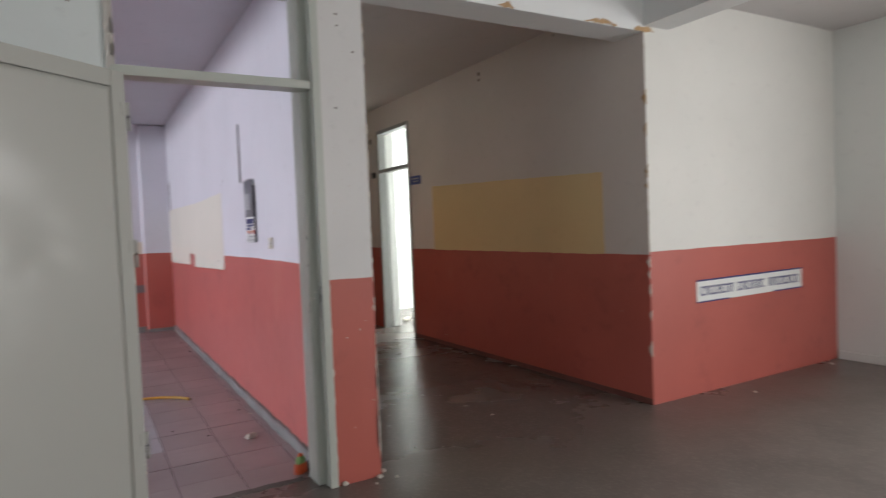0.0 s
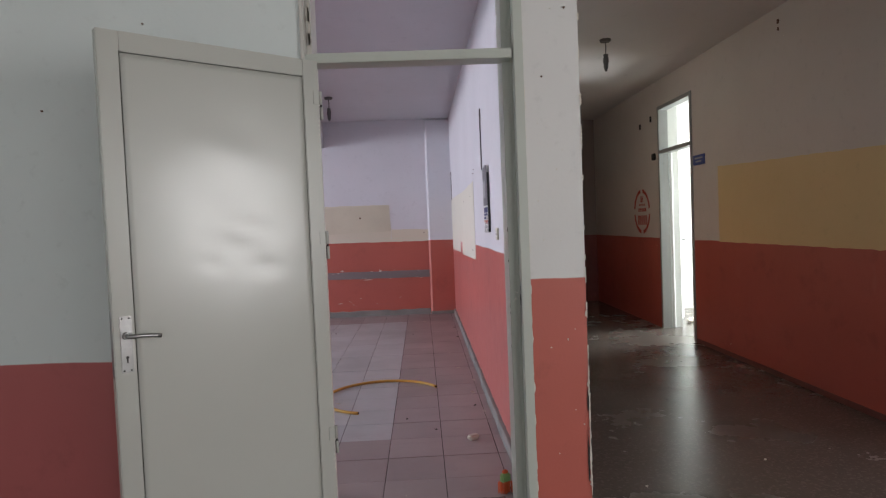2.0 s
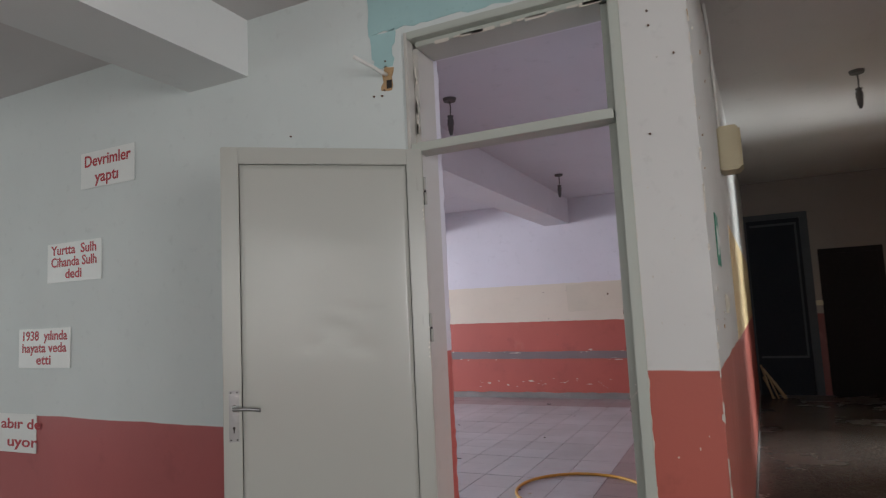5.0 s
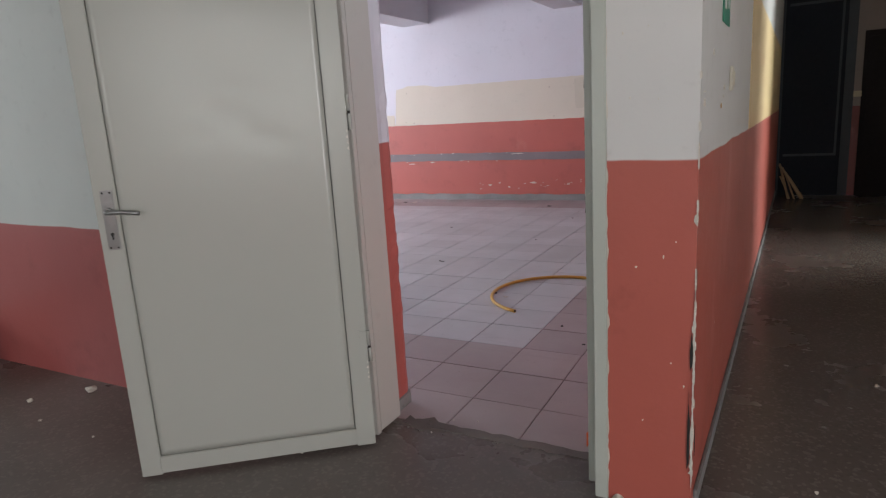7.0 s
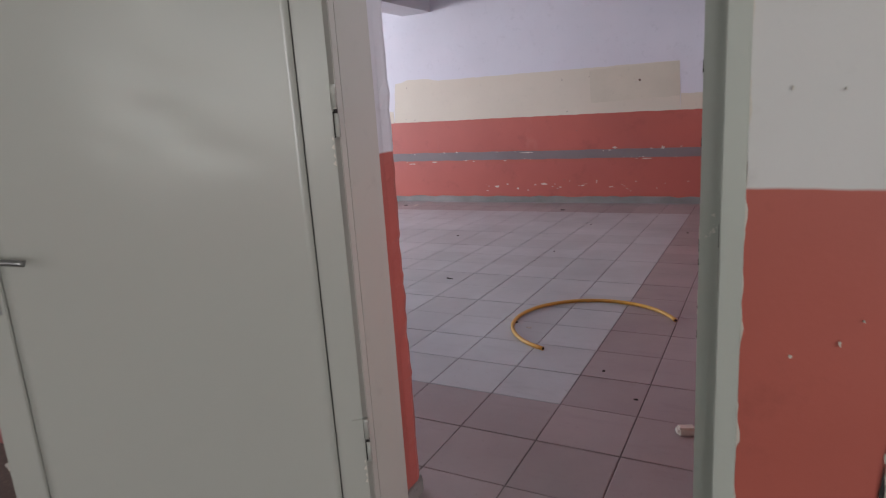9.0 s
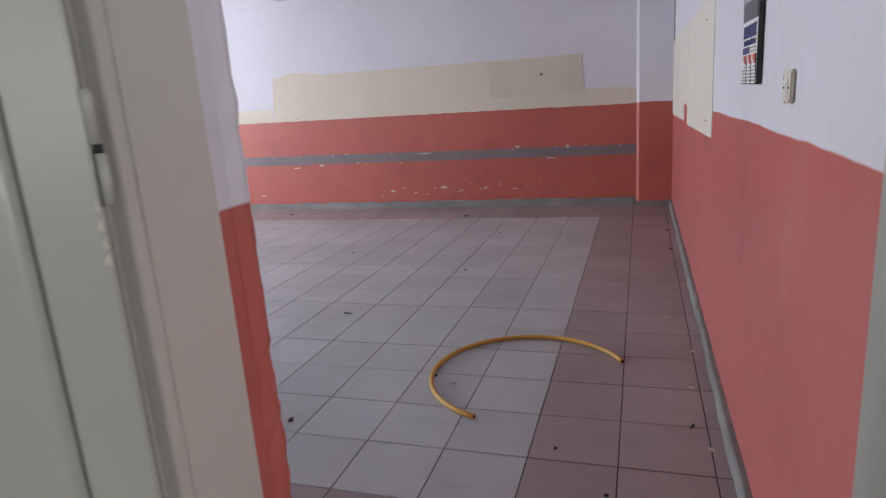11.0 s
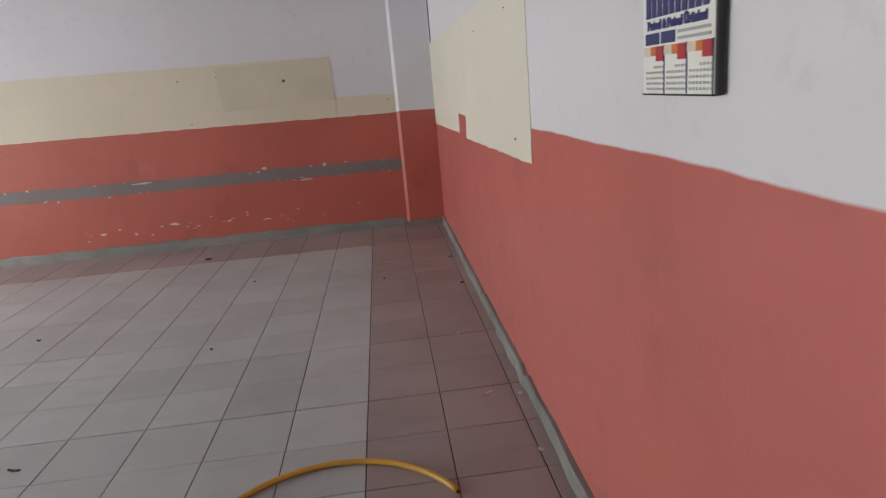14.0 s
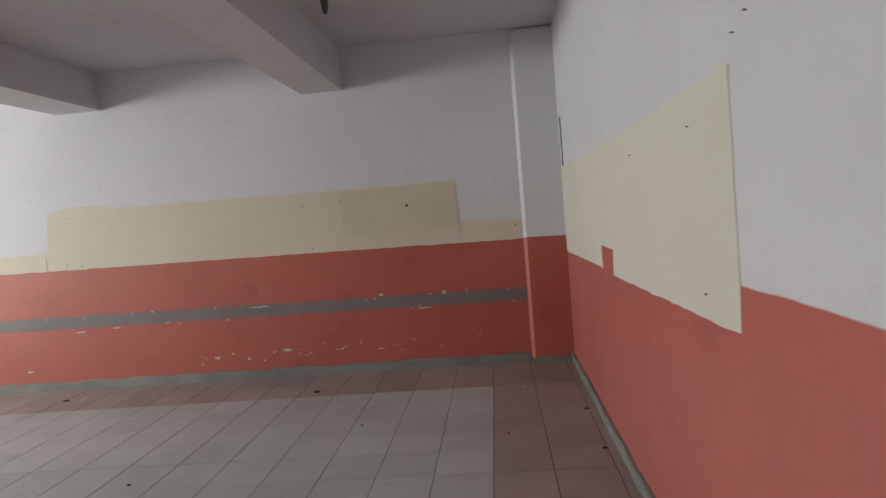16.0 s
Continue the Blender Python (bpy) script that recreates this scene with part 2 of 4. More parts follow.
M_dark_frame = painted("dimmed_door_frame_paint", (0.07, 0.08, 0.09), 0.8, scale=4)
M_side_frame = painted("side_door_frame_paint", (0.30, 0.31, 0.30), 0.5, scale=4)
M_brown_door = painted("dimmed_brown_door_paint", (0.010, 0.008, 0.008), 0.85, scale=4)
M_plug = painted("rusty_plug", (0.13, 0.07, 0.045), 0.8, scale=40)
M_wire = painted("wire", (0.10, 0.095, 0.09), 0.6, scale=20)
M_pipe = painted("white_pvc", (0.75, 0.74, 0.70), 0.45, scale=15)
M_wood = painted("dry_wood", (0.42, 0.29, 0.17), 0.8, scale=15)
M_bristle = painted("orange_bristle", (0.70, 0.13, 0.04), 0.7, scale=30)
M_bristle_green = painted("green_bristle", (0.25, 0.42, 0.16), 0.7, scale=30)
M_alu = painted("white_window_frame", (0.70, 0.71, 0.70), 0.4, scale=6, wear=0.9)
m_glass, t_glass, b_glass = nodes_of("glass")
b_glass.inputs["Transmission Weight"].default_value, b_glass.inputs["Roughness"].default_value = 1.0, 0.02
b_glass.inputs["Base Color"].default_value = (0.95, 0.98, 0.96, 1)

# ---- building helpers ----


def add_box(bm, x0, x1, y0, y1, z0, z1):
    vs = [bm.verts.new((x, y, z)) for z in (z0, z1) for y in (y0, y1) for x in (x0, x1)]
    for f in ((0, 2, 3, 1), (4, 5, 7, 6), (0, 1, 5, 4), (2, 6, 7, 3), (0, 4, 6, 2), (1, 3, 7, 5)):
        bm.faces.new([vs[k] for k in f])
    return vs


def boxes(*bs, bevel=0.0, segs=2):
    bm = bmesh.new()
    for b in bs:
        add_box(bm, *b)
    if bevel:
        bmesh.ops.bevel(bm, geom=bm.edges[:], offset=bevel, segments=segs, affect="EDGES", clamp_overlap=True)
    return bm


def mesh_of(name, bm, material):
    me = bpy.data.meshes.new(name)
    bm.to_mesh(me)
    bm.free()
    for m in material if isinstance(material, (list, tuple)) else [material]:
        me.materials.append(m)
    return me


def part(name, bm, material, parent=None, label=""):
    ob = new(name, mesh_of(name, bm, material))
    if parent:
        ob.parent = parent
    return tagged(ob, label)


def empty(name, m=None):
    ob = new(name)
    ob.empty_display_size = 0.1
    if m is not None:
        ob.matrix_basis = m
    return ob


def structure(ob, label="", category=""):
    return tagged(ob, label, category, kind="structure")


def tube(points, radius, sides=10, closed=False):
    """A round tube along points."""
    bm = bmesh.new()
    pts = [Vector(p) for p in points]
    rings = []
    side = None
    for k, p in enumerate(pts):
        d = (pts[min(k + 1, len(pts) - 1)] - pts[max(k - 1, 0)]).normalized()
        if side is None:
            side = d.orthogonal().normalized()
        side = (side - d * side.dot(d)).normalized()
        up = d.cross(side)
        rings.append([bm.verts.new(p + radius * (math.cos(a) * side + math.sin(a) * up)) for a in (2 * math.pi * s / sides for s in range(sides))])
    for r, q in zip(rings, rings[1:]):
        for s in range(sides):
            f = bm.faces.new((r[s], r[(s + 1) % sides], q[(s + 1) % sides], q[s]))
            f.smooth = True
    bm.faces.new(rings[0][::-1])
    bm.faces.new(rings[-1])
    return bm


def merge(*bms):
    out = bmesh.new()
    for b in bms:
        me = bpy.data.meshes.new("tmp")
        b.to_mesh(me)
        b.free()
        out.from_mesh(me)
        bpy.data.meshes.remove(me)
    return out


def patch(axis, plane, thick, outline, jitter=0.004, step=0.06, seed=1):
    """A thin coat of paint on a wall: outline in (u, z), its edge slightly ragged. axis 'y': u is x; axis 'x': u is y."""
    rng = random.Random(seed)
    pts = []
    for (a, b), (c, d) in zip(outline, outline[1:] + outline[:1]):
        n = max(1, int(math.hypot(c - a, d - b) / step))
        for k in range(n):
            w = k / n
            pts.append((a + (c - a) * w + rng.uniform(-jitter, jitter), b + (d - b) * w + rng.uniform(-jitter, jitter)))
    bm = bmesh.new()

    def at(u, z, o):
        return (u, plane + o, z) if axis == "y" else (plane + o, u, z)
    back = [bm.verts.new(at(u, z, -thick * 0.5)) for u, z in pts]
    front = [bm.verts.new(at(u, z, thick)) for u, z in pts]
    bm.faces.new(front)
    n = len(pts)
    for k in range(n):
        bm.faces.new((back[k], back[(k + 1) % n], front[(k + 1) % n], front[k]))
    bmesh.ops.recalc_face_normals(bm, faces=bm.faces[:])
    return bm


def rect(u0, u1, z0, z1):
    return [(u0, z0), (u1, z0), (u1, z1), (u0, z1)]


def rock(size, seed):
    """A broken lump of plaster, its base at z = 0."""
    bm = bmesh.new()
    bmesh.ops.create_icosphere(bm, subdivisions=2, radius=size)
    for v in bm.verts:
        v.co *= 0.75 + 0.5 * noise.noise(v.co * (1.4 / size) + Vector((seed * 3.1, seed, 0)))
        v.co.z *= 0.7
    low = min(v.co.z for v in bm.verts)
    for v in bm.verts:
        v.co.z = max(v.co.z - low - size * 0.12, 0)
    return bm


def lettering(name, text, size, material, parent, m, width=None, label=""):
    """Flat letters as a mesh, centred, in the plane of m."""
    cu = bpy.data.curves.new(name, "FONT")
    cu.body, cu.size, cu.align_x, cu.align_y, cu.extrude, cu.offset = text, size, "CENTER", "CENTER", 0.0006, 0.0017
    cu.resolution_u = 3
    tmp = bpy.data.objects.new("tmp", cu)
    scene.collection.objects.link(tmp)
    me = bpy.data.meshes.new_from_object(tmp.evaluated_get(bpy.context.evaluated_depsgraph_get()))
    bpy.data.objects.remove(tmp)
    me.materials.clear()
    me.materials.append(material)
    if width:
        xs = [v.co.x for v in me.vertices]
        f = width / (max(xs) - min(xs))
        for v in me.vertices:
            v.co.x *= f
    bm = bmesh.new()
    bm.from_mesh(me)
    bpy.data.meshes.remove(me)
    seen, groups = set(), []
    for v in bm.verts:
        if v in seen:
            continue
        stack, comp = [v], []
        seen.add(v)
        while stack:
            q = stack.pop()
            comp.append(q)
            for e in q.link_edges:
                o = e.other_vert(q)
                if o not in seen:
                    seen.add(o)
                    stack.append(o)
        groups.append([min(q.co.x for q in comp), max(q.co.x for q in comp), comp])
    groups.sort(key=lambda g: g[0])
    merged = []
    for g in groups:
        if merged and min(merged[-1][1], g[1]) - g[0] > 0.5 * min(g[1] - g[0], merged[-1][1] - merged[-1][0]):
            merged[-1][1] = max(merged[-1][1], g[1])
            merged[-1][2] += g[2]
        else:
            merged.append(g)
    for g in merged:
        keep = set(g[2])
        one, made = bmesh.new(), {}
        for v in g[2]:
            made[v] = one.verts.new(v.co)
        for f in bm.faces:
            if f.verts[0] in keep:
                one.faces.new([made[v] for v in f.verts])
        part("letter", one, material, parent).matrix_basis = m
    bm.free()


# ---- structure: floors, walls, ceilings ----
H = 2.97
CW, CB = -0.250, 6.745         # classroom: right wall face, back wall face
CX = 2.155                     # corridor: right wall face
CE = 7.36                      # corridor: end wall face
LX, LB, LL = 4.59, -6.0, -9.0  # lobby: right wall, back wall, left wall
CL = -11.0                     # classroom: window wall, unseen, set far out to even the daylight
JL, JR, JD = -1.225, CW, 0.232  # classroom doorway: frame's outer sides and depth
WT = 0.37                      # thickness of the lobby wall
RX = -1.236                    # plastered side of the doorway behind the frame

floor = structure(part("floor", boxes((LL - 0.3, 5.8, LB - 0.3, 0.222, -0.15, 0), (0.0, 5.8, 0.222, CE + 0.3, -0.15, 0), (CW, 0.0, 0.222, CE + 0.3, -0.15, 0)), M_terrazzo),
                  "dark worn terrazzo floor, dusty and scuffed", "floor")
floor_class = structure(part("floor_classroom", boxes((CL - 0.3, CW, 0.222, CB + 0.3, -0.15, -0.004)), M_grout), "tiled classroom floor, pale field with dark border", "floor")
ground = structure(part("ground", boxes((-300, 300, -300, 300, -0.4, -0.2)), M_grout), "dark earth outside the building", "ground")

wall_left = structure(part("wall_lobby", boxes((CL - 0.3, JL, 0, JD, 0, H), (CL - 0.3, RX, JD, WT, 0, H), (JL, CW, 0, JD, 2.66, H), (RX, CW, JD, WT, 2.66, H)), [M_lobby, M_reveal]),
                      "pale green-white wall with brick-red lower half", "wall")
for f in wall_left.data.polygons:
    if f.center.y > JD - 0.01:
        f.material_index = 1
edge_rng = random.Random(77)
edge_bm = bmesh.new()
edge_rows = []
z = 0.0
while z < 2.6:                                      # the uneven classroom-side corner of the doorway
    out = edge_rng.uniform(0.0, 0.003) if edge_rng.random() < 0.75 else edge_rng.uniform(-0.004, 0.007)
    edge_rows.append([edge_bm.verts.new(p) for p in ((RX - 0.03, WT + 0.004, z), (RX + 0.001, WT - 0.05, z), (RX + 0.004 + out, WT - 0.014, z), (RX + out, WT + 0.004, z))])
    z += edge_rng.uniform(0.012, 0.05)
for lo, hi in zip(edge_rows, edge_rows[1:]):
    for k in range(4):
        edge_bm.faces.new((lo[k], lo[(k + 1) % 4], hi[(k + 1) % 4], hi[k]))
edge_bm.faces.new(edge_rows[-1])
bmesh.ops.recalc_face_normals(edge_bm, faces=edge_bm.faces[:])
part("plaster_edge", edge_bm, M_reveal, wall_left, "uneven plastered corner")
wall_pillar = structure(part("wall_pillar", boxes((CW, 0, 0, CE, 0, H)), [M_pillar, M_side]), "white wall end with chipped edges and red dado", "wall")
SKEW = 0.0285                  # the corridor wall is out of square: its face moves this much per metre
for v in wall_pillar.data.vertices:
    if v.co.x > -0.1:
        v.co.x += SKEW * v.co.y
SKEWED = Matrix.Rotation(-math.atan(SKEW), 4, "Z")
for f in wall_pillar.data.polygons:
    if f.normal.x < -0.5:
        f.material_index = 1
wall_sign = structure(part("wall_entrance", boxes((CX + 0.24, LX + 0.25, 0, 0.25, 0, H)), M_sign_wall), "off-white wall with red lower half", "wall")
wall_corr = structure(part("wall_corridor", boxes((CX, CX + 0.24, 0, 3.70, 0, H), (CX, CX + 0.24, 4.63, CE, 0, H), (CX, CX + 0.24, 3.70, 4.63, 2.66, H)), [M_corr, M_sign_wall, M_white]),
                      "dim beige-white corridor wall with red lower half", "wall")
for f in wall_corr.data.polygons:
    if f.normal.y < -0.5 and f.center.y < 0.1:
        f.material_index = 1
    elif abs(f.normal.x) < 0.5 and 3.6 < f.center.y < 4.7 and f.center.z < 2.7 or f.normal.x > 0.5:
        f.material_index = 2
wall_end = structure(part("wall_corridor_end", boxes((CW, CX + 0.24, CE, CE + 0.25, 0, H)), M_end_dimmed), "corridor end wall with red lower half, dimness put into its paint", "wall")
wall_back = structure(part("wall_classroom_back", boxes((CL - 0.3, CW, CB, CB + 0.3, 0, H)), M_back), "lilac-white classroom wall, red lower half with scratched grey band", "wall")
column = structure(part("wall_column", boxes((-0.625, CW + 0.05, 6.70, CB + 0.06, 0, H), bevel=0.028, segs=1), M_back), "painted corner column, white above red", "column")


def wall_with_windows(name, axis, p0, p1, u0, u1, holes, material, label):
    """A wall between p0 and p1 in depth with rectangular holes (u0, u1, z0, z1)."""
    bs, last = [], u0
    for a, b, z0, z1 in sorted(holes):
        bs += [(last, a, 0, H), (a, b, 0, z0), (a, b, z1, H)]
        last = b
    bs.append((last, u1, 0, H))
    out = [(p0, p1, a, b, c, d) if axis == "x" else (a, b, p0, p1, c, d) for a, b, c, d in bs if d - c > 0.001]
    return structure(part(name, boxes(*out), material), label, "wall")


wall_with_windows("wall_classroom_left", "x", CL - 0.3, CL, WT, CB, [(0.8, 3.0, 1.0, 2.5), (3.9, 6.1, 1.0, 2.5)], M_back, "classroom window wall")
wall_with_windows("wall_lobby_right", "x", LX, LX + 0.25, LB, 0.0, [(-4.8, -2.9, 0.6, 2.6)], M_white, "plain off-white lobby wall")
# Unseen walls; their red lower half is added to darken the leaf's reflection.
wall_with_windows("wall_lobby_back", "y", LB - 0.25, LB, LL, LX + 0.25, [(-5.0, -1.4, 0.8, 2.6), (0.7, 4.1, 0.8, 2.6)], M_lobby, "unseen pale lobby wall with windows, red lower half added to darken reflections")
wall_with_windows("wall_lobby_left", "x", LL - 0.3, LL, LB - 0.25, 0.0, [(-4.6, -1.6, 0.8, 2.6)], M_lobby, "unseen pale lobby wall with window, red lower half added to darken reflections")
wall_with_windows("wall_side_room", "x", 5.5, 5.75, 2.3, 6.4, [(4.0, 5.8, 0.5, 2.5)], M_white, "bright white wall of the side room")
structure(part("wall_side_room_far", boxes((CX + 0.24, 5.75, 6.15, 6.4, 0, H)), M_white), "bright white wall of the side room", "wall")
structure(part("wall_side_room_near", boxes((CX + 0.24, 5.5, 2.3, 2.5, 0, H)), M_white), "bright white wall of the side room", "wall")

ceil_bm = boxes((LL - 0.3, 5.8, LB - 0.3, 0.0, H, H + 0.2), (CW, 5.8, 0.0, CE + 0.3, H, H + 0.2))
structure(part("ceiling", ceil_bm, M_ceil), "dull white ceiling", "ceiling")
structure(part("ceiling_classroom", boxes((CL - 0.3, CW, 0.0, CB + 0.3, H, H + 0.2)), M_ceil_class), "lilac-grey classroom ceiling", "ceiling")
beam_label = "painted concrete ceiling beam"
for name, b, mat in (("beam_corridor", (0.0, CX, 0.0, 0.27, 2.675, H), M_beam),
                     ("beam_lobby", (-2.61, -2.177, LB, 0.0, 2.655, H), M_beam), ("beam_lobby", (CX, 2.41, LB, 0.0, 2.715, H), M_beam),
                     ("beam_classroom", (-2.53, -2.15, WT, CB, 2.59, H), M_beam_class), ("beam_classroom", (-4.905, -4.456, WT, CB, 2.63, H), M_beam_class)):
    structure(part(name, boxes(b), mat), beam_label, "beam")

# ---- windows of the lobby, classroom and side room ----


def window(axis, p0, p1, u0, u1, z0, z1, panes):
    root = structure(empty("window_1"), "white-framed daylight window with glass panes", "window")
    mid = (p0 + p1) / 2

    def b(a, c, d, e, t=0.03):
        return (mid - t, mid + t, a, c, d, e) if axis == "x" else (a, c, mid - t, mid + t, d, e)
    w = 0.06
    fr = [b(u0, u1, z0, z0 + w), b(u0, u1, z1 - w, z1), b(u0, u0 + w, z0 + w, z1 - w), b(u1 - w, u1, z0 + w, z1 - w)]
    step = (u1 - u0) / panes
    for k in range(1, panes):
        fr.append(b(u0 + k * step - w / 2, u0 + k * step + w / 2, z0 + w, z1 - w))
    part("window_frame", boxes(*fr), M_alu, root)
    for k in range(panes):
        pane = part("pane", boxes(b(u0 + k * step + w / 2, u0 + (k + 1) * step - w / 2, z0 + w, z1 - w, 0.003)), m_glass, root)
        pane.visible_shadow = False
    return root


window("x", CL - 0.3, CL, 0.8, 3.0, 1.0, 2.5, 3)
window("x", CL - 0.3, CL, 3.9, 6.1, 1.0, 2.5, 3)
window("y", LB - 0.25, LB, 0.7, 4.1, 0.8, 2.6, 4)
# Unseen window, added to go with the back-left fill light.
window("y", LB - 0.25, LB, -5.0, -1.4, 0.8, 2.6, 4)
window("x", LX, LX + 0.25, -4.8, -2.9, 0.6, 2.6, 2)
window("x", LL - 0.3, LL, -4.6, -1.6, 0.8, 2.6, 3)
window("x", 5.5, 5.75, 4.0, 5.8, 0.5, 2.5, 2)

# ---- classroom doorway: frame and open leaf ----
door_frame = structure(empty("door_1"), "grey-green painted wooden door frame with empty transom light", "door frame")
TB, TT, HB, HT = 2.088, 2.128, 2.60, 2.66
part("jamb", boxes((JL, JL + 0.016, -0.012, JD, 0, HT), (JL + 0.016, JL + 0.040, 0.050, 0.074, 0.010, HB), (JL + 0.016, JL + 0.036, 0.079, JD - 0.003, 0.014, HB), bevel=0.002), M_jamb, door_frame)
part("jamb", boxes((JR - 0.042, JR, -0.010, JD, 0, HT), (JR - 0.052, JR - 0.042, 0.040, 0.050, 0.0, HB), (JR - 0.084, JR - 0.042, 0.070, JD - 0.003, 0, HB), bevel=0.003), M_door_frame, door_frame)
jamb_rng = random.Random(61)
for k in range(12):                                 # knocked and repainted spots round the strike plate
    q = jamb_rng.gauss(0.98, 0.16) if k < 8 else jamb_rng.uniform(0.2, 2.0)
    part("paint_chip", patch("x", JR - 0.084, -0.0012, [(0.073, q), (0.073 + jamb_rng.uniform(0.002, 0.007), q + 0.006), (0.075, q + jamb_rng.uniform(0.01, 0.03))], 0.002, 0.01, 600 + k), M_chip if k % 2 else M_dark, door_frame, "chipped paint")
part("strike_plate", boxes((JR - 0.0435, JR - 0.041, 0.006, 0.030, 0.90, 1.07), bevel=0.0006), M_steel, door_frame, "painted-over strike plate")
part("strike_hole", boxes((JR - 0.0445, JR - 0.0430, 0.011, 0.025, 0.985, 1.03)), M_dark, door_frame)
part("head", boxes((JL + 0.016, JR - 0.050, -0.012, JD, HB + 0.025, HT), (JL + 0.036, JR - 0.084, 0.034, JD - 0.003, HB, HB + 0.025), bevel=0.003), M_door_frame, door_frame)
part("transom_bar", boxes((JL + 0.016, JR - 0.050, -0.008, 0.105, TB, TT), (JL + 0.036, JR - 0.084, 0.034, 0.10, TT, TT + 0.014), bevel=0.003), M_door_frame, door_frame)
rng = random.Random(5)
for k in range(14):
    u = rng.uniform(JL + 0.12, JR - 0.12)
    part("putty", boxes((u, u + rng.uniform(0.03, 0.12), 0.029, 0.0345, HB - rng.uniform(0.002, 0.012), HB + 0.006), bevel=0.002), M_chip, door_frame, "white crumbling glazing putty")
for k in range(9):
    u = rng.uniform(TT + 0.05, HB - 0.1)
    part("putty", patch("y", 0.034, -0.003, rect(JL + 0.030, JL + 0.036 + rng.uniform(0, 0.005), u, u + rng.uniform(0.03, 0.10)), 0.003, 0.02, 40 + k), M_chip, door_frame, "white crumbling glazing putty")


def dented_panel(x0, x1, z0, z1, y0, y1):
    """Thin sheet over a frame: a little wavy, with a few shallow dents."""
    bm = bmesh.new()
    nx, nz = 34, 84
    dents = ((0.40, 1.30, 0.10, 0.05, 0.0050), (0.36, 1.38, 0.13, 0.030, 0.0038), (0.30, 1.21, 0.08, 0.035, 0.0034), (0.50, 1.23, 0.05, 0.025, 0.0026), (0.45, 1.46, 0.12, 0.045, 0.0022), (0.42, 1.65, 0.20, 0.10, -0.0040))

    def depth(x, z):
        d = 0.0005 * math.sin(x * 9 + 1) * math.sin(z * 5.2 + 0.6) + 0.00025 * math.sin(x * 23 + z * 7) * math.sin(z * 17)
        for cx, cz, a, b, h in dents:
            d -= h * math.exp(-((x - cx) / a) ** 2 - ((z - cz - 0.2 * (x - cx)) / b) ** 2)
        edge = min(1.0, min(x - x0, x1 - x, z - z0, z1 - z) / 0.02)
        return y1 + d * max(0.0, edge)
    grid = [[bm.verts.new((x0 + (x1 - x0) * i / nx, depth(x0 + (x1 - x0) * i / nx, z0 + (z1 - z0) * j / nz), z0 + (z1 - z0) * j / nz)) for i in range(nx + 1)] for j in range(nz + 1)]
    for j in range(nz):
        for i in range(nx):
            bm.faces.new((grid[j][i + 1], grid[j][i], grid[j + 1][i], grid[j + 1][i + 1])).smooth = True
    ring = grid[0][:] + [grid[j][nx] for j in range(1, nz + 1)] + grid[nz][-2::-1] + [grid[j][0] for j in range(nz - 1, 0, -1)]
    low = [bm.verts.new((v.co.x, y0, v.co.z)) for v in ring]
    for k in range(len(ring)):
        bm.faces.new((ring[k], ring[(k + 1) % len(ring)], low[(k + 1) % len(ring)], low[k]))
    bm.faces.new(low)
    return bm


LEAF_W, LEAF_H, LEAF_T = 0.866, 2.082, 0.040
leaf = empty("door_leaf", pose(-1.155, -0.013, 0.013, 0, 0, 218.1))
tagged(leaf, "open grey-cream enamelled door leaf with plain panel", "door")
S = 0.073
part("panel", dented_panel(S + 0.0035, LEAF_W - S - 0.0035, S + 0.0035, LEAF_H - S - 0.0035, -LEAF_T + 0.004, -0.003), M_door, leaf, "faintly dented enamel panel")
# Greyer than the enamel: shade in the panel grooves is put into its colour.
part("core", boxes((0.004, LEAF_W - 0.004, -LEAF_T + 0.006, -0.022, 0.004, LEAF_H - 0.004)), M_skirt_groove, leaf)
part("stile", boxes((0.0, S, -LEAF_T, 0, 0.0, LEAF_H), bevel=0.003), M_door, leaf)
part("stile", boxes((LEAF_W - S, LEAF_W, -LEAF_T, 0, 0.0, LEAF_H), bevel=0.003), M_door, leaf)
part("rail", boxes((S, LEAF_W - S, -LEAF_T, 0, LEAF_H - S, LEAF_H), bevel=0.003), M_door, leaf)
part("rail", boxes((S, LEAF_W - S, -LEAF_T, 0, 0.006, S), bevel=0.003), M_door, leaf)
lock = part("lock_plate", boxes((LEAF_W - 0.062, LEAF_W - 0.022, 0.0, 0.004, 0.862, 1.066), bevel=0.0015), M_steel, leaf, "brushed steel lock plate")
hole = bmesh.new()
bmesh.ops.create_cone(hole, cap_ends=True, segments=14, radius1=0.0055, radius2=0.0055, depth=0.002, matrix=Matrix.Translation((LEAF_W - 0.042, 0.0048, 0.917)) @ Matrix.Rotation(radians(90), 4, "X"))
add_box(hole, LEAF_W - 0.0445, LEAF_W - 0.0395, 0.0038, 0.0057, 0.897, 0.915)
part("keyhole", hole, M_dark, lock)
for dx in (-0.054, -0.030):
    for z in (0.870, 1.058):
        sc = bmesh.new()
        bmesh.ops.create_uvsphere(sc, u_segments=8, v_segments=5, radius=0.0032, matrix=Matrix.Translation((LEAF_W + dx, 0.004, z)))
        part("screw", sc, M_dark, lock)
hz = 0.995
hp = [(LEAF_W - 0.042, 0.002, hz), (LEAF_W - 0.042, 0.030, hz), (LEAF_W - 0.046, 0.042, hz), (LEAF_W - 0.060, 0.047, hz)] + [(LEAF_W - 0.060 - 0.018 * k, 0.047 - 0.0008 * k, hz - 0.0004 * k * k) for k in range(1, 6)]
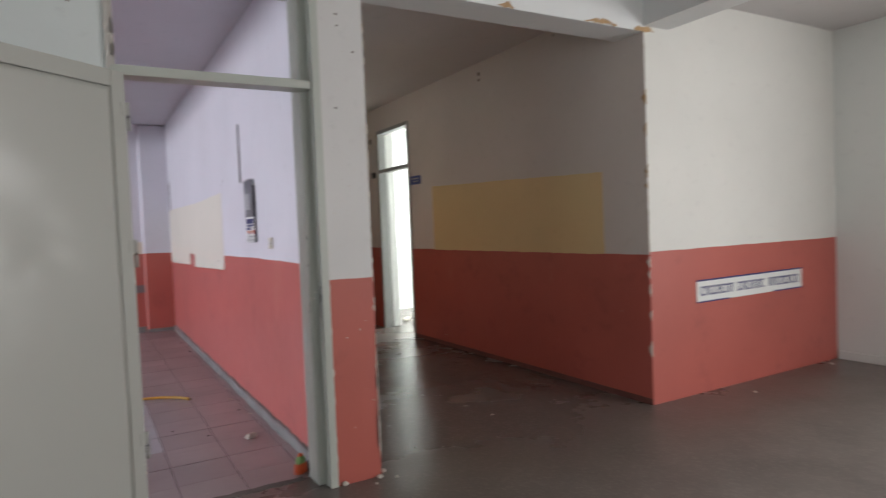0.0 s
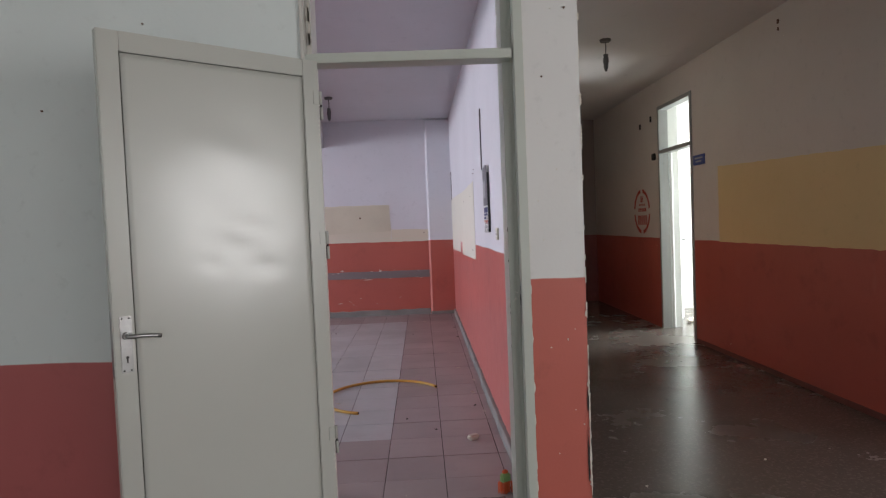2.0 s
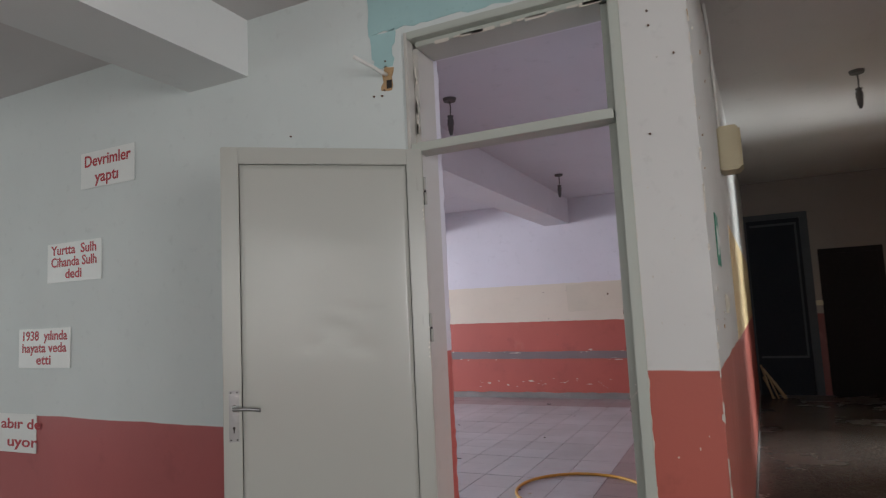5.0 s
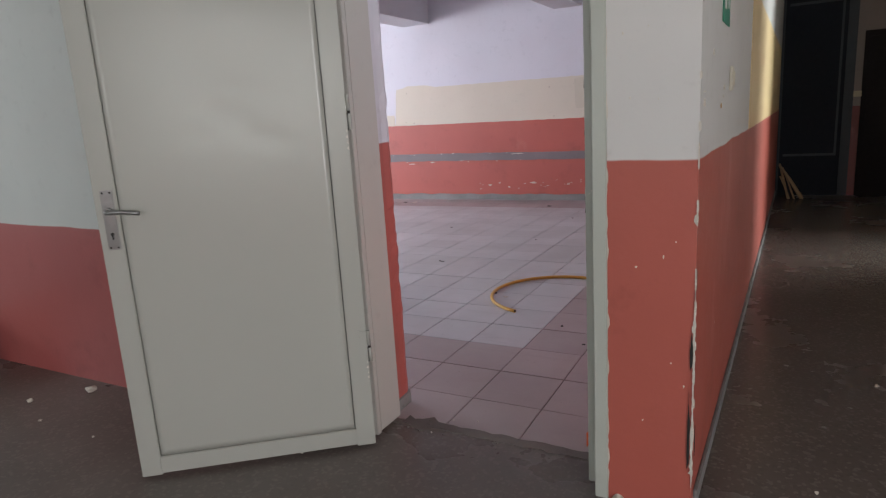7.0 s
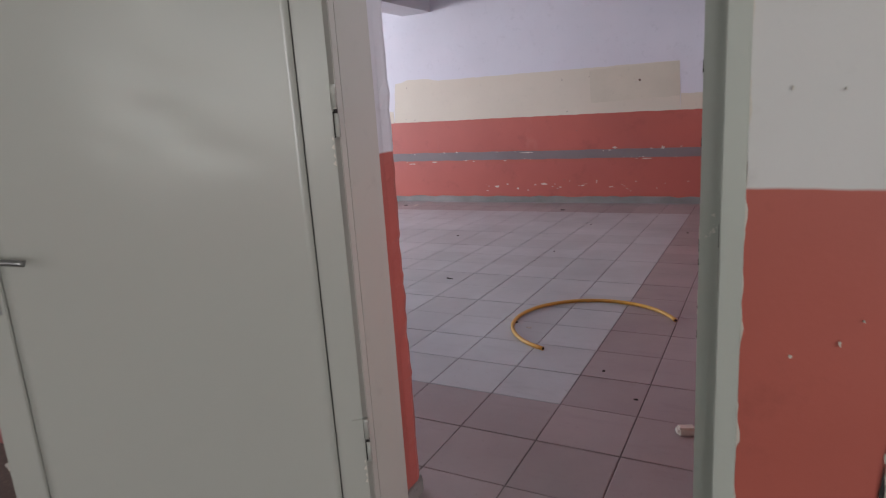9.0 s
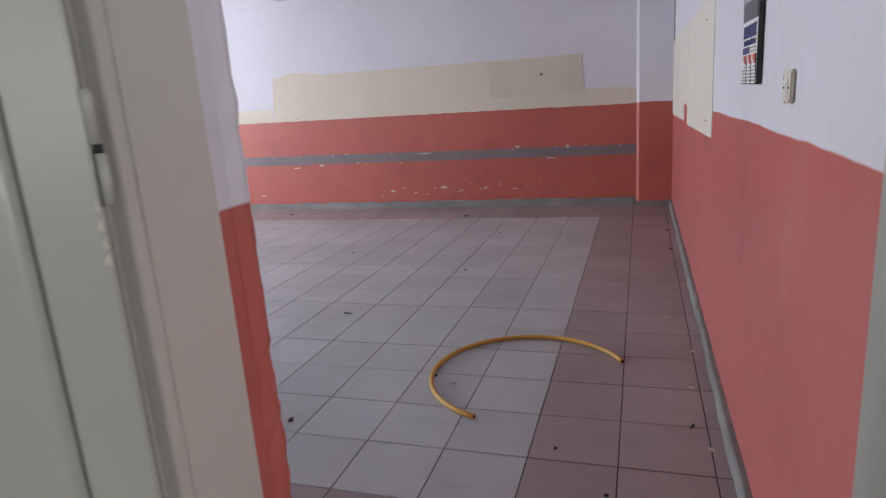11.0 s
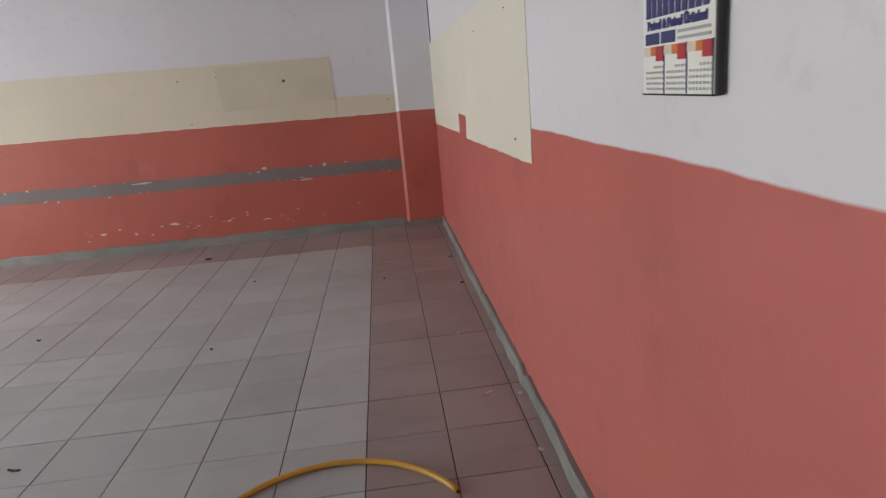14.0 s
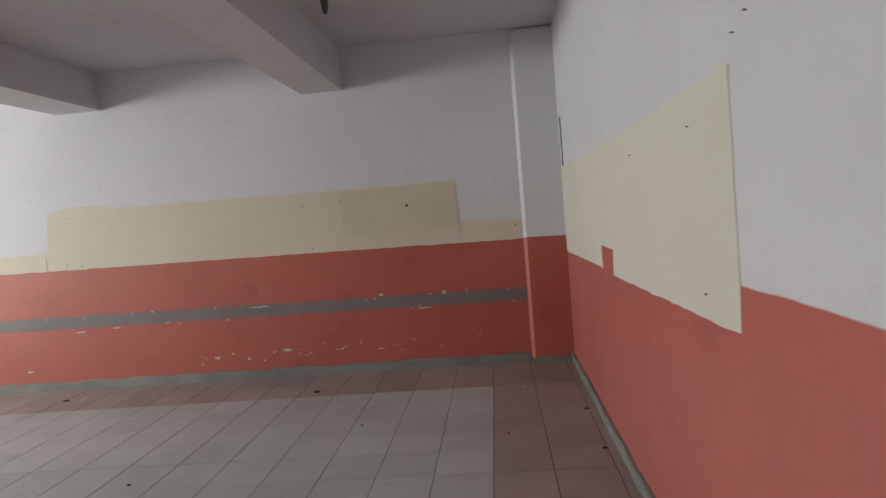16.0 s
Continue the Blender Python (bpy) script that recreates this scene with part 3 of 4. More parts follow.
part("handle", tube(hp, 0.0075, 12), M_steel, leaf, "brushed steel lever handle")
rose = bmesh.new()
bmesh.ops.create_cone(rose, cap_ends=True, segments=18, radius1=0.014, radius2=0.012, depth=0.010, matrix=Matrix.Translation((LEAF_W - 0.042, 0.008, hz)) @ Matrix.Rotation(radians(-90), 4, "X"))
part("handle_rose", rose, M_steel, leaf)
part("edge_plate", boxes((LEAF_W - 0.001, LEAF_W + 0.0015, -0.032, -0.010, 0.85, 1.09), bevel=0.0005), M_steel, leaf, "worn steel latch plate")
for z in (0.41, 1.28, 1.89):                        # lift-off hinges: a barrel on the leaf over a pin on the frame
    hinge = part("hinge", merge(tube([(-0.006, 0.003, z + 0.002), (-0.006, 0.003, z + 0.052), (-0.006, 0.003, z + 0.060)], 0.0070, 10), boxes((-0.008, 0.028, -0.001, 0.003, z + 0.002, z + 0.058), bevel=0.001)), M_door, leaf, "overpainted steel hinge")
    part("pin_barrel", merge(tube([(-0.0095, 0.003, z - 0.064), (-0.0095, 0.003, z - 0.008)], 0.0065, 10)), M_door, hinge)
    part("pin", tube([(-0.008, 0.003, z - 0.012), (-0.008, 0.003, z + 0.004)], 0.0050, 8), M_dark, hinge, "bare dark hinge pin")
    # Dark strip laid in for the shade of the open joint.
    part("gap", boxes((-0.0035, -0.0005, 0.0002, 0.0012, z - 0.066, z - 0.004)), M_dark, hinge, "dark strip for the shaded gap beside the hinge")
    for k in range(4):
        q = z - 0.075 - 0.02 * k
        part("paint_chip", patch("y", 0.0, 0.0012, [(0.002, q), (0.006 + 0.004 * (k % 2), q + 0.006), (0.003, q + 0.016)], 0.001, 0.01, k + 5), M_chip, hinge, "flaked paint")

# ---- paint coats, skirting and wear on the walls ----
part("paint_patch", patch("y", CB, -0.003, [(-5.17, 1.163), (-1.19, 1.128), (-1.205, 1.69), (-4.4, 1.715), (-4.62, 1.755), (-4.9, 1.755), (-5.0, 1.725), (-5.11, 1.72)], seed=1), M_cream, wall_back, "cream repainted patch")
part("paint_patch", patch("y", CB, -0.004, [(-2.25, 1.27), (-1.192, 1.29), (-1.207, 1.688), (-2.27, 1.67)], seed=2), M_cream_old, wall_back, "faded cream patch")
part("paint_patch", patch("y", CB, -0.003, [(-1.188, 1.126), (-0.60, 1.122), (-0.60, 1.297), (-1.188, 1.317)], seed=3), M_cream, wall_back, "cream repainted patch")
part("paint_patch", patch("y", CB, -0.003, [(-7.2, 1.178), (-5.175, 1.163), (-5.175, 1.33), (-7.2, 1.34)], seed=4), M_cream, wall_back, "cream repainted patch")
part("paint_band", patch("y", CB, -0.004, [(-10.9, 0.640), (-0.60, 0.566), (-0.60, 0.676), (-10.9, 0.765)], 0.005, 0.12, seed=5), M_band, wall_back, "scratched grey painted band")
part("paint_patch", patch("x", CW, -0.003, [(2.785, 1.037), (2.785, 1.737), (4.25, 1.715), (4.40, 1.712), (4.54, 1.0), (3.6, 1.02)], seed=6), M_cream_pale, wall_pillar, "cream repainted patch")
part("paint_patch", patch("x", CW, -0.0035, [(4.43, 1.145), (4.38, 1.72), (6.69, 1.735), (6.69, 0.985), (4.87, 1.012), (4.87, 1.145)], seed=7), M_cream_pale, wall_pillar, "cream repainted patch")
part("paint_patch", patch("x", CX, -0.003, [(0.445, 1.088), (3.15, 1.088), (3.15, 1.815), (0.445, 1.725)], seed=8), M_yellow, wall_corr, "ochre painted panel")
part("paint_patch", patch("x", 0.0, 0.003, [(1.9, 1.094), (7.2, 1.094), (7.2, 1.82), (1.9, 1.82)], seed=9), M_yellow, wall_pillar, "yellowish painted panel").matrix_basis = SKEWED
part("paint_patch", patch("y", 0.0, -0.003, [(-1.42, 2.70), (-0.30, 2.672), (-0.30, 2.90), (-1.42, 2.92)], 0.008, 0.04, seed=10), M_cyan, wall_left, "old cyan paint showing")
part("paint_patch", patch("y", 0.0, -0.003, [(-1.40, 2.52), (-1.285, 2.52), (-1.28, 2.70), (-1.41, 2.70)], 0.012, 0.03, seed=11), M_cyan, wall_left, "old cyan paint showing")

def rough_skirting(axis, face, sign, u0, u1, depth, height, seed):
    """Hand-trowelled skirting along a wall: its front and top edge waver."""
    rng = random.Random(seed)
    bm = bmesh.new()
    rows, u = [], u0
    while True:
        d, h = depth * rng.uniform(0.75, 1.15), height * rng.uniform(0.88, 1.08)
        if rng.random() < 0.06:
            h *= 0.8
        ring = ((0, 0), (d * 1.12, 0), (d, h * 0.82), (d * 0.72, h), (0, h * 1.02))
        rows.append([bm.verts.new((face + sign * o, u, q) if axis == "x" else (u, face + sign * o, q)) for o, q in ring])
        if u >= u1:
            break
        u = min(u1, u + rng.uniform(0.05, 0.14))
    for lo, hi in zip(rows, rows[1:]):
        for k in range(5):
            bm.faces.new((lo[k], lo[(k + 1) % 5], hi[(k + 1) % 5], hi[k])).smooth = k == 2
    bm.faces.new(rows[0]), bm.faces.new(rows[-1][::-1])
    bmesh.ops.recalc_face_normals(bm, faces=bm.faces[:])
    return bm


skirt = structure(empty("baseboard"), "grey painted plaster skirting", "baseboard")
part("skirting", rough_skirting("y", CB, -1, CL, -0.63, 0.016, 0.086, 1), M_skirt_groove, skirt)
part("skirting", boxes((-0.62, CW - 0.02, 6.70 - 0.014, 6.70, 0, 0.045), bevel=0.004), M_skirt_groove, skirt)
part("skirting", rough_skirting("x", CW, -1, JD + 0.01, 6.70, 0.027, 0.066, 2), M_skirt_groove, skirt)
part("skirting", boxes((CX - 0.006, CX, 0.0, 3.69, 0, 0.045), bevel=0.002), M_skirt_red, skirt, "dark red skirting")
part("skirting", boxes((LX - 0.03, LX, LB, -0.02, 0, 0.075), bevel=0.006), M_white, skirt)
part("skirting", boxes((0.0, 0.012, 0.05, CE - 0.02, 0, 0.06), bevel=0.004), M_skirt_groove, skirt).matrix_basis = SKEWED


def flake(axis, plane, sign, u, z, w, h, seed, material, parent, label):
    rng = random.Random(seed)
    n = 11
    pts = []
    for k in range(n):
        a = 2 * math.pi * k / n
        r = rng.uniform(0.25, 0.85)
        pts.append((u + math.cos(a) * w * r / 2, z + math.sin(a) * h * r / 2))
    return part("flake", patch(axis, plane, sign * rng.uniform(0.003, 0.006), pts, 0.0, 1.0, seed), material, parent, label)


for k, (px, py, w, h) in enumerate(((-4.93, 0.48, 0.20, 0.02), (-4.57, 0.50, 0.16, 0.025), (-4.2, 0.63, 0.05, 0.03), (-3.95, 0.50, 0.04, 0.02), (-3.16, 0.60, 0.26, 0.028),
                                    (-1.99, 0.63, 0.09, 0.04), (-1.41, 0.615, 0.06, 0.06), (-1.60, 0.485, 0.24, 0.016), (-0.79, 0.49, 0.05, 0.02), (-3.6, 0.17, 0.10, 0.05),
                                    (-3.05, 0.19, 0.05, 0.025), (-2.93, 0.20, 0.16, 0.05), (-3.3, 0.14, 0.05, 0.04), (-2.4, 0.18, 0.07, 0.03), (-2.03, 0.16, 0.12, 0.02), (-2.7, 0.16, 0.05, 0.02),
                                    (-3.45, 0.20, 0.04, 0.03), (-3.15, 0.12, 0.06, 0.02), (-5.5, 0.15, 0.10, 0.03), (-2.22, 0.24, 0.03, 0.02), (-1.2, 0.62, 0.03, 0.02), (-0.83, 0.60, 0.04, 0.012))):
    flake("y", CB - 0.003, -1, px + 0.03, py + (0.075 if py > 0.4 else 0.05), w, h, 100 + k, M_chip, wall_back, "bare plaster chip")
rng = random.Random(21)
for k in range(46):                                 # fine chips along the band's edges and above the skirting
    low_row = rng.random() < 0.5
    px = rng.uniform(-3.8, -1.0) if low_row else rng.choice((rng.uniform(-5.3, -3.0), rng.uniform(-2.2, -0.75)))
    slope = -0.0072 * (px + 0.60)
    pz = rng.uniform(0.15, 0.29) if low_row else rng.choice((0.566, 0.672)) + slope + rng.uniform(-0.012, 0.012)
    flake("y", CB - 0.0032, -1, px, pz, rng.uniform(0.012, 0.06), rng.uniform(0.006, 0.018), 400 + k, M_chip, wall_back, "bare plaster chip")
rng = random.Random(8)
z = 0.10
while z < 2.65:                                     # the broken corner edge of the wall end
    h = rng.uniform(0.012, 0.06)
    if rng.random() < (0.66 if z < 0.9 else 0.34):
        w = rng.uniform(0.004, 0.012) if z < 1.0 else rng.uniform(0.002, 0.007)
        mat = M_rust if rng.random() < 0.15 and z > 1.2 else M_chip
        part("flake", patch("x", 0.0, rng.uniform(0.002, 0.006), [(-0.003, z), (w, z + h * 0.2), (w * rng.uniform(0.3, 1.5), z + h * 0.6), (-0.003, z + h)], 0.003, 0.006, int(z * 1000)), mat, wall_pillar, "broken plaster edge")
        if rng.random() < 0.5:
            part("flake", patch("y", 0.0, -0.003, [(0.003, z), (-w * 0.7, z + h * 0.3), (-w * 0.4, z + h * 0.7), (0.003, z + h)], 0.002, 0.006, int(z * 1000) + 7), M_chip, wall_pillar, "broken plaster edge")
    z += h
crust_rng = random.Random(19)
crust = [(-0.004, 0.10), (-0.004, 0.76)]
z = 0.76
while z > 0.12:                                     # bare crumbling plaster where the corner has lost its paint
    crust.append((crust_rng.uniform(0.002, 0.008) if crust_rng.random() < 0.88 else crust_rng.uniform(0.012, 0.020), z))
    z -= crust_rng.uniform(0.008, 0.022)
part("bare_corner", patch("x", 0.0, 0.0015, crust, 0.0012, 0.02, 61), M_chip, wall_pillar, "bare crumbling plaster corner")
part("bare_corner", patch("y", 0.0, -0.0035, [(0.001, 0.12), (-0.003, 0.14), (-0.004, 0.30), (-0.001, 0.42), (-0.004, 0.55), (-0.001, 0.70), (0.001, 0.74)], 0.0018, 0.015, 62), M_chip, wall_pillar, "bare crumbling plaster corner")
for k in range(16):                                 # scuffs and pits on the wall end
    u, q = crust_rng.uniform(CW + 0.02, -0.02), crust_rng.uniform(0.2, 2.6)
    flake("y", 0.0, -1, u, q, crust_rng.uniform(0.004, 0.012), crust_rng.uniform(0.004, 0.016), 820 + k, M_chip, wall_pillar, "small scuff")
for k in range(14):
    u, q = crust_rng.uniform(0.05, 0.9), crust_rng.uniform(1.15, 2.5)
    flake("x", 0.0, 1, u, q, crust_rng.uniform(0.006, 0.03), crust_rng.uniform(0.006, 0.03), 850 + k, M_chip if k % 3 else M_rust, wall_pillar, "flaked paint").matrix_basis = SKEWED
for z0, z1, u in ((0.16, 0.42, -0.013), (0.48, 0.60, -0.009), (0.20, 0.30, 0.012)):
    crack = [(u, z0), (u + 0.006, z0 + 0.02), (u + 0.007, z0 + (z1 - z0) * 0.6), (u + 0.002, z1), (u - 0.001, z0 + (z1 - z0) * 0.5)]
    part("crack", patch("x", 0.006, 0.001, crack, 0.001, 0.02, 900) if u > 0 else patch("y", -0.0032, -0.001, crack, 0.001, 0.02, 901), M_dark, wall_pillar, "dark open crack along the edge")
z = 0.05
while z < 2.6:                                      # ragged plaster beside the door jamb
    h = rng.uniform(0.04, 0.18)
    w = rng.uniform(0.001, 0.004)
    part("flake", patch("y", 0.0, -0.003, [(CW - 0.002, z), (CW + w, z + h * 0.3), (CW + w * 0.5, z + h * 0.75), (CW - 0.002, z + h)], 0.003, 0.015, int(z * 1000) + 3), M_chip, wall_pillar, "ragged plaster edge")
    z += h * rng.uniform(1.0, 1.6)
z = 0.25
while z < 2.6:                                      # the entrance corner of the corridor
    h = rng.uniform(0.04, 0.12)
    if rng.random() < 0.65:
        part("flake", patch("x", CX, -0.004, [(-0.003, z), (rng.uniform(0.01, 0.035), z + h * 0.5), (-0.003, z + h)], 0.005, 0.015, int(z * 1000) + 5), M_rust if rng.random() < 0.35 else M_chip, wall_corr, "broken plaster edge")
    z += h * rng.uniform(1.0, 1.5)
for k, (x, w) in enumerate(((0.35, 0.25), (1.6, 0.3), (2.05, 0.2), (0.9, 0.12))):
    part("flake", patch("y", 0.0, -0.004, [(x, 2.677), (x + w, 2.677), (x + w * 0.7, 2.715), (x + w * 0.2, 2.70)], 0.008, 0.02, 300 + k), M_rust, bpy.data.objects["beam_corridor"], "stained broken edge")


def nail(m, parent, size=0.007):
    bm = bmesh.new()
    bmesh.ops.create_cone(bm, cap_ends=True, segments=7, radius1=size, radius2=size * 0.7, depth=0.012)
    ob = part("wall_plug", bm, M_plug, parent)
    ob.matrix_basis = m
    return ob


for x, z, r in ((-1.655, 1.505, 0.018), (-2.62, 1.58, 0.008), (-4.82, 1.19, 0.007), (-2.27, 1.59, 0.006), (-2.56, 1.18, 0.007), (-4.92, 1.65, 0.006), (-0.69, 1.25, 0.008), (-4.97, 1.21, 0.006)):
    nail(pose(x, CB - 0.004, z, 90), wall_back, r)
for y, z, r in ((3.13, 1.62, 0.0025), (3.04, 1.11, 0.0035), (2.74, 1.80, 0.0025), (2.66, 1.83, 0.003), (3.95, 1.60, 0.003)):
    nail(pose(CW - 0.003, y, z, 0, 90), wall_pillar, r)
for x, z in ((-0.145, 2.49), (-0.143, 2.43), (-0.06, 2.30), (-0.17, 2.0), (-1.385, 2.53), (-1.33, 2.55), (-1.40, 2.39), (-1.34, 2.41), (-1.355, 2.385), (-2.35, 1.92), (-1.9, 2.28)):
    nail(pose(x, -0.003, z, 90), wall_pillar if x > -0.3 else wall_left, 0.005)

# ---- lobby: wall cards, sign, pipe, clutter ----


def card(lines, x0, x1, z0, z1, size, tilt=0.0):
    w, h = x1 - x0, z1 - z0
    root = empty("wall_card", pose((x0 + x1) / 2, -0.002, (z0 + z1) / 2, 0, tilt, 0))
    tagged(root, "white laminated wall card with dark red Turkish words", "sign", "laminated cards on the lobby wall")
    part("sheet", boxes((-w / 2, w / 2, -0.006, 0, -h / 2, h / 2), bevel=0.0015), M_paper, root)
    n = len(lines)
    for k, (s, width) in enumerate(lines):
        lettering("letter", s, size, M_red_ink, root, pose(0, -0.0068, h * (0.5 - (k + 0.5) / n) * 0.92, 90), width * w)
    return root


card([("Devrimler", 0.86), ("yaptı", 0.44)], -3.53, -3.05, 2.215, 2.44, 0.10)
card([("Yurtta  Sulh", 0.84), ("Cihanda Sulh", 0.84), ("dedi", 0.30)], -3.846, -3.335, 1.655, 1.90, 0.082)
card([("1938  yılında", 0.86), ("hayata veda", 0.86), ("etti", 0.28)], -4.125, -3.614, 1.13, 1.375, 0.082)
card([("     abır de", 0.80), ("     uyor", 0.60)], -4.445, -3.935, 0.605, 0.845, 0.088)

sign = empty("wall_sign", pose(3.335, -0.002, 0.785, 0, -0.3, 0))
tagged(sign, "long white sign with navy lettering, border partly torn", "sign")
part("board", boxes((-0.685, 0.685, -0.006, 0, -0.085, 0.085), bevel=0.001), M_paper, sign)
part("border", boxes((-0.685, 0.685, -0.008, -0.0055, 0.075, 0.088), (-0.685, -0.30, -0.008, -0.0055, -0.088, -0.077), (0.28, 0.685, -0.008, -0.0055, -0.088, -0.077)), M_blue_ink, sign, "navy border strip")
rng = random.Random(12)
u = -0.64
while u < 0.61:
    w = rng.uniform(0.030, 0.046)
    if rng.random() < 0.90:
        part("letter_bar", boxes((u, u + w * 0.28, -0.0075, -0.0055, -0.036, 0.036), (u, u + w, -0.0075, -0.0055, 0.022, 0.036), (u + w * 0.72, u + w, -0.0075, -0.0055, -0.036, 0.03) if rng.random() < 0.5 else (u, u + w, -0.0075, -0.0055, -0.036, -0.022)), M_blue_ink, sign)
    u += w + 0.014

pipe_hole = tagged(empty("wall_box"), "broken recessed junction box with drooping white pipe", "junction box")
part("recess", patch("y", 0.0, -0.003, [(-1.355, 2.41), (-1.30, 2.40), (-1.29, 2.515), (-1.34, 2.53)], 0.006, 0.02, 21), M_rust, pipe_hole, "broken plaster round the box")
part("opening", boxes((-1.327, -1.299, -0.0055, 0.0, 2.415, 2.455), bevel=0.001), M_dark, pipe_hole)
part("pipe", tube([(-1.327, 0.0, 2.483), (-1.335, -0.04, 2.486), (-1.35, -0.08, 2.498), (-1.375, -0.13, 2.512), (-1.40, -0.17, 2.528)], 0.009, 10), M_pipe, pipe_hole, "white plastic conduit end")

carton = empty("cardboard_box", pose(-4.01, -0.26, 0, 0, 0, 8))
tagged(carton, "plain brown cardboard box on the lobby floor", "box")
part("body", boxes((-0.22, 0.22, -0.15, 0.15, 0, 0.24), bevel=0.004), M_card, carton)
for sx in (-1, 1):
    fl = boxes((-0.215, 0.215, 0, 0.004, 0, 0.14))
    ob = part("flap", fl, M_card, carton)
    ob.matrix_basis = pose(0, sx * 0.150, 0.239, sx * -75)

for k, (x, y, s) in enumerate(((-2.909, -0.12, 0.030), (-3.094, -0.316, 0.018), (-2.827, -0.423, 0.010), (-2.432, -0.424, 0.007), (-1.40, -0.188, 0.007), (-0.215, -0.03, 0.024), (-0.02, -0.05, 0.022),
                               (0.06, -0.09, 0.014), (0.03, 0.02, 0.02), (-0.07, -0.11, 0.010), (-3.3, -0.5, 0.012), (-2.6, -0.8, 0.008), (0.62, 1.2, 0.012), (0.35, 0.25, 0.008), (1.1, 0.5, 0.009), (3.0, -0.25, 0.012), (4.3, -0.12, 0.016))):
    ob = part("plaster_lump", rock(s, k), M_chip)
    ob.matrix_basis = pose(x + 0.08 if x < -2 else x, y + 0.02, 0, 0, 0, k * 37)
    tagged(ob, "small broken lump of pale plaster on the floor", "rubble", "plaster crumbs on the floor")

rng = random.Random(31)
rag = [(JL + 0.065 + 0.79 * k / 22, 0.200 - rng.uniform(0.0, 0.05) * (1.4 if k < 5 else 0.35)) for k in range(23)]
rag += [(JL + 0.065 + 0.79 * k / 22, 0.236 + rng.uniform(0.0, 0.035) * (2.0 if k < 5 else 0.4)) for k in range(22, -1, -1)]
tb = bmesh.new()
top = [tb.verts.new((x, y, 0.0035)) for x, y in rag]
tb.faces.new(top)
low = [tb.verts.new((x, y, -0.002)) for x, y in rag]
for k in range(len(rag)):
    tb.faces.new((low[k], low[(k + 1) % len(rag)], top[(k + 1) % len(rag)], top[k]))
bmesh.ops.recalc_face_normals(tb, faces=tb.faces[:])
structure(part("trim", tb, M_dust), "ragged strip of broken concrete at the classroom threshold", "threshold")
for k in range(8):
    ob = part("plaster_lump", rock(rng.uniform(0.004, 0.008), 70 + k), M_dust if k % 3 else M_chip)
    ob.matrix_basis = pose(JL + 0.08 + abs(rng.gauss(0, 0.16)), 0.22 + rng.gauss(0, 0.07), 0.003, 0, 0, k * 31)
    tagged(ob, "tiny crumb of broken plaster at the classroom threshold", "rubble", "plaster crumbs on the floor")
lump = part("plaster_lump", merge(boxes((-0.036, 0.036, -0.022, 0.022, 0, 0.034), bevel=0.009)), M_chip)
lump.matrix_basis = pose(-0.457, 1.086, 0.0, 0, 0, 24)
tagged(lump, "small broken block of pale plaster on the tiles", "rubble", "plaster crumbs on the floor")
part("skirting", rough_skirting("x", RX, 1, JD + 0.01, WT + 0.012, 0.012, 0.062, 7), M_skirt_groove, skirt)
brush = empty("hand_brush", pose(-0.360, 0.300, 0.002, 0, 0, 20))
tagged(brush, "small brush with orange and green bristles and dark stick", "brush")
bb = bmesh.new()
rng = random.Random(3)
for k in range(46):
    a, r = rng.uniform(0, 6.28), rng.uniform(0, 0.028)
    x, y = r * math.cos(a), r * math.sin(a)
    add_box(bb, x * 1.4 - 0.002, x * 1.4 + 0.002, y - 0.002, y + 0.002, 0, 0.055)
part("bristles", bb, M_bristle, brush)
part("collar", boxes((-0.026, 0.026, -0.016, 0.016, 0.05, 0.095), bevel=0.008), M_bristle_green, brush, "pale green collar")
part("cap", boxes((-0.014, 0.014, -0.010, 0.010, 0.092, 0.112), bevel=0.005), M_bristle, brush)
broom = empty("leaning_stick", pose(0, 0, 0))
tagged(broom, "dark broom stick leaning beside the door jamb", "broom")
part("stick", tube([(-0.305, 0.285, 0.03), (-0.300, 0.262, 0.55)], 0.011, 10), M_black, broom)
part("head", boxes((-0.325, -0.280, 0.262, 0.312, 0.0, 0.075), bevel=0.012), M_black, broom)

# ---- corridor: door to the side room, signs, lamp, end wall ----
side = structure(empty("door_2"), "grey metal door frame, door gone, bright room beyond", "door frame")
part("jamb", boxes((CX - 0.012, CX + 0.10, 3.70, 3.745, 0, 2.66), bevel=0.003), M_side_frame, side)
part("jamb", boxes((CX - 0.012, CX + 0.10, 4.585, 4.63, 0, 2.66), bevel=0.003), M_side_frame, side)
part("head", boxes((CX - 0.012, CX + 0.10, 3.745, 4.585, 2.615, 2.66), bevel=0.003), M_side_frame, side)
part("transom_bar", boxes((CX - 0.008, CX + 0.09, 3.745, 4.585, 2.095, 2.14), bevel=0.003), M_side_frame, side)
sleaf = empty("side_door_leaf", pose(CX + 0.10, 4.60, 0.01, 0, 0, 60))
tagged(sleaf, "white-lit door leaf swung into the side room", "door")
part("panel", boxes((0, 0.82, -0.04, 0, 0, 2.10), bevel=0.003), M_alu, sleaf)
part("handle", tube([(0.76, -0.04, 1.03), (0.76, -0.085, 1.03), (0.66, -0.09, 1.03)], 0.008, 8), M_steel, sleaf)
part("lock_plate", boxes((0.74, 0.78, -0.044, -0.04, 0.92, 1.12), bevel=0.001), M_dark, sleaf)
rng = random.Random(9)
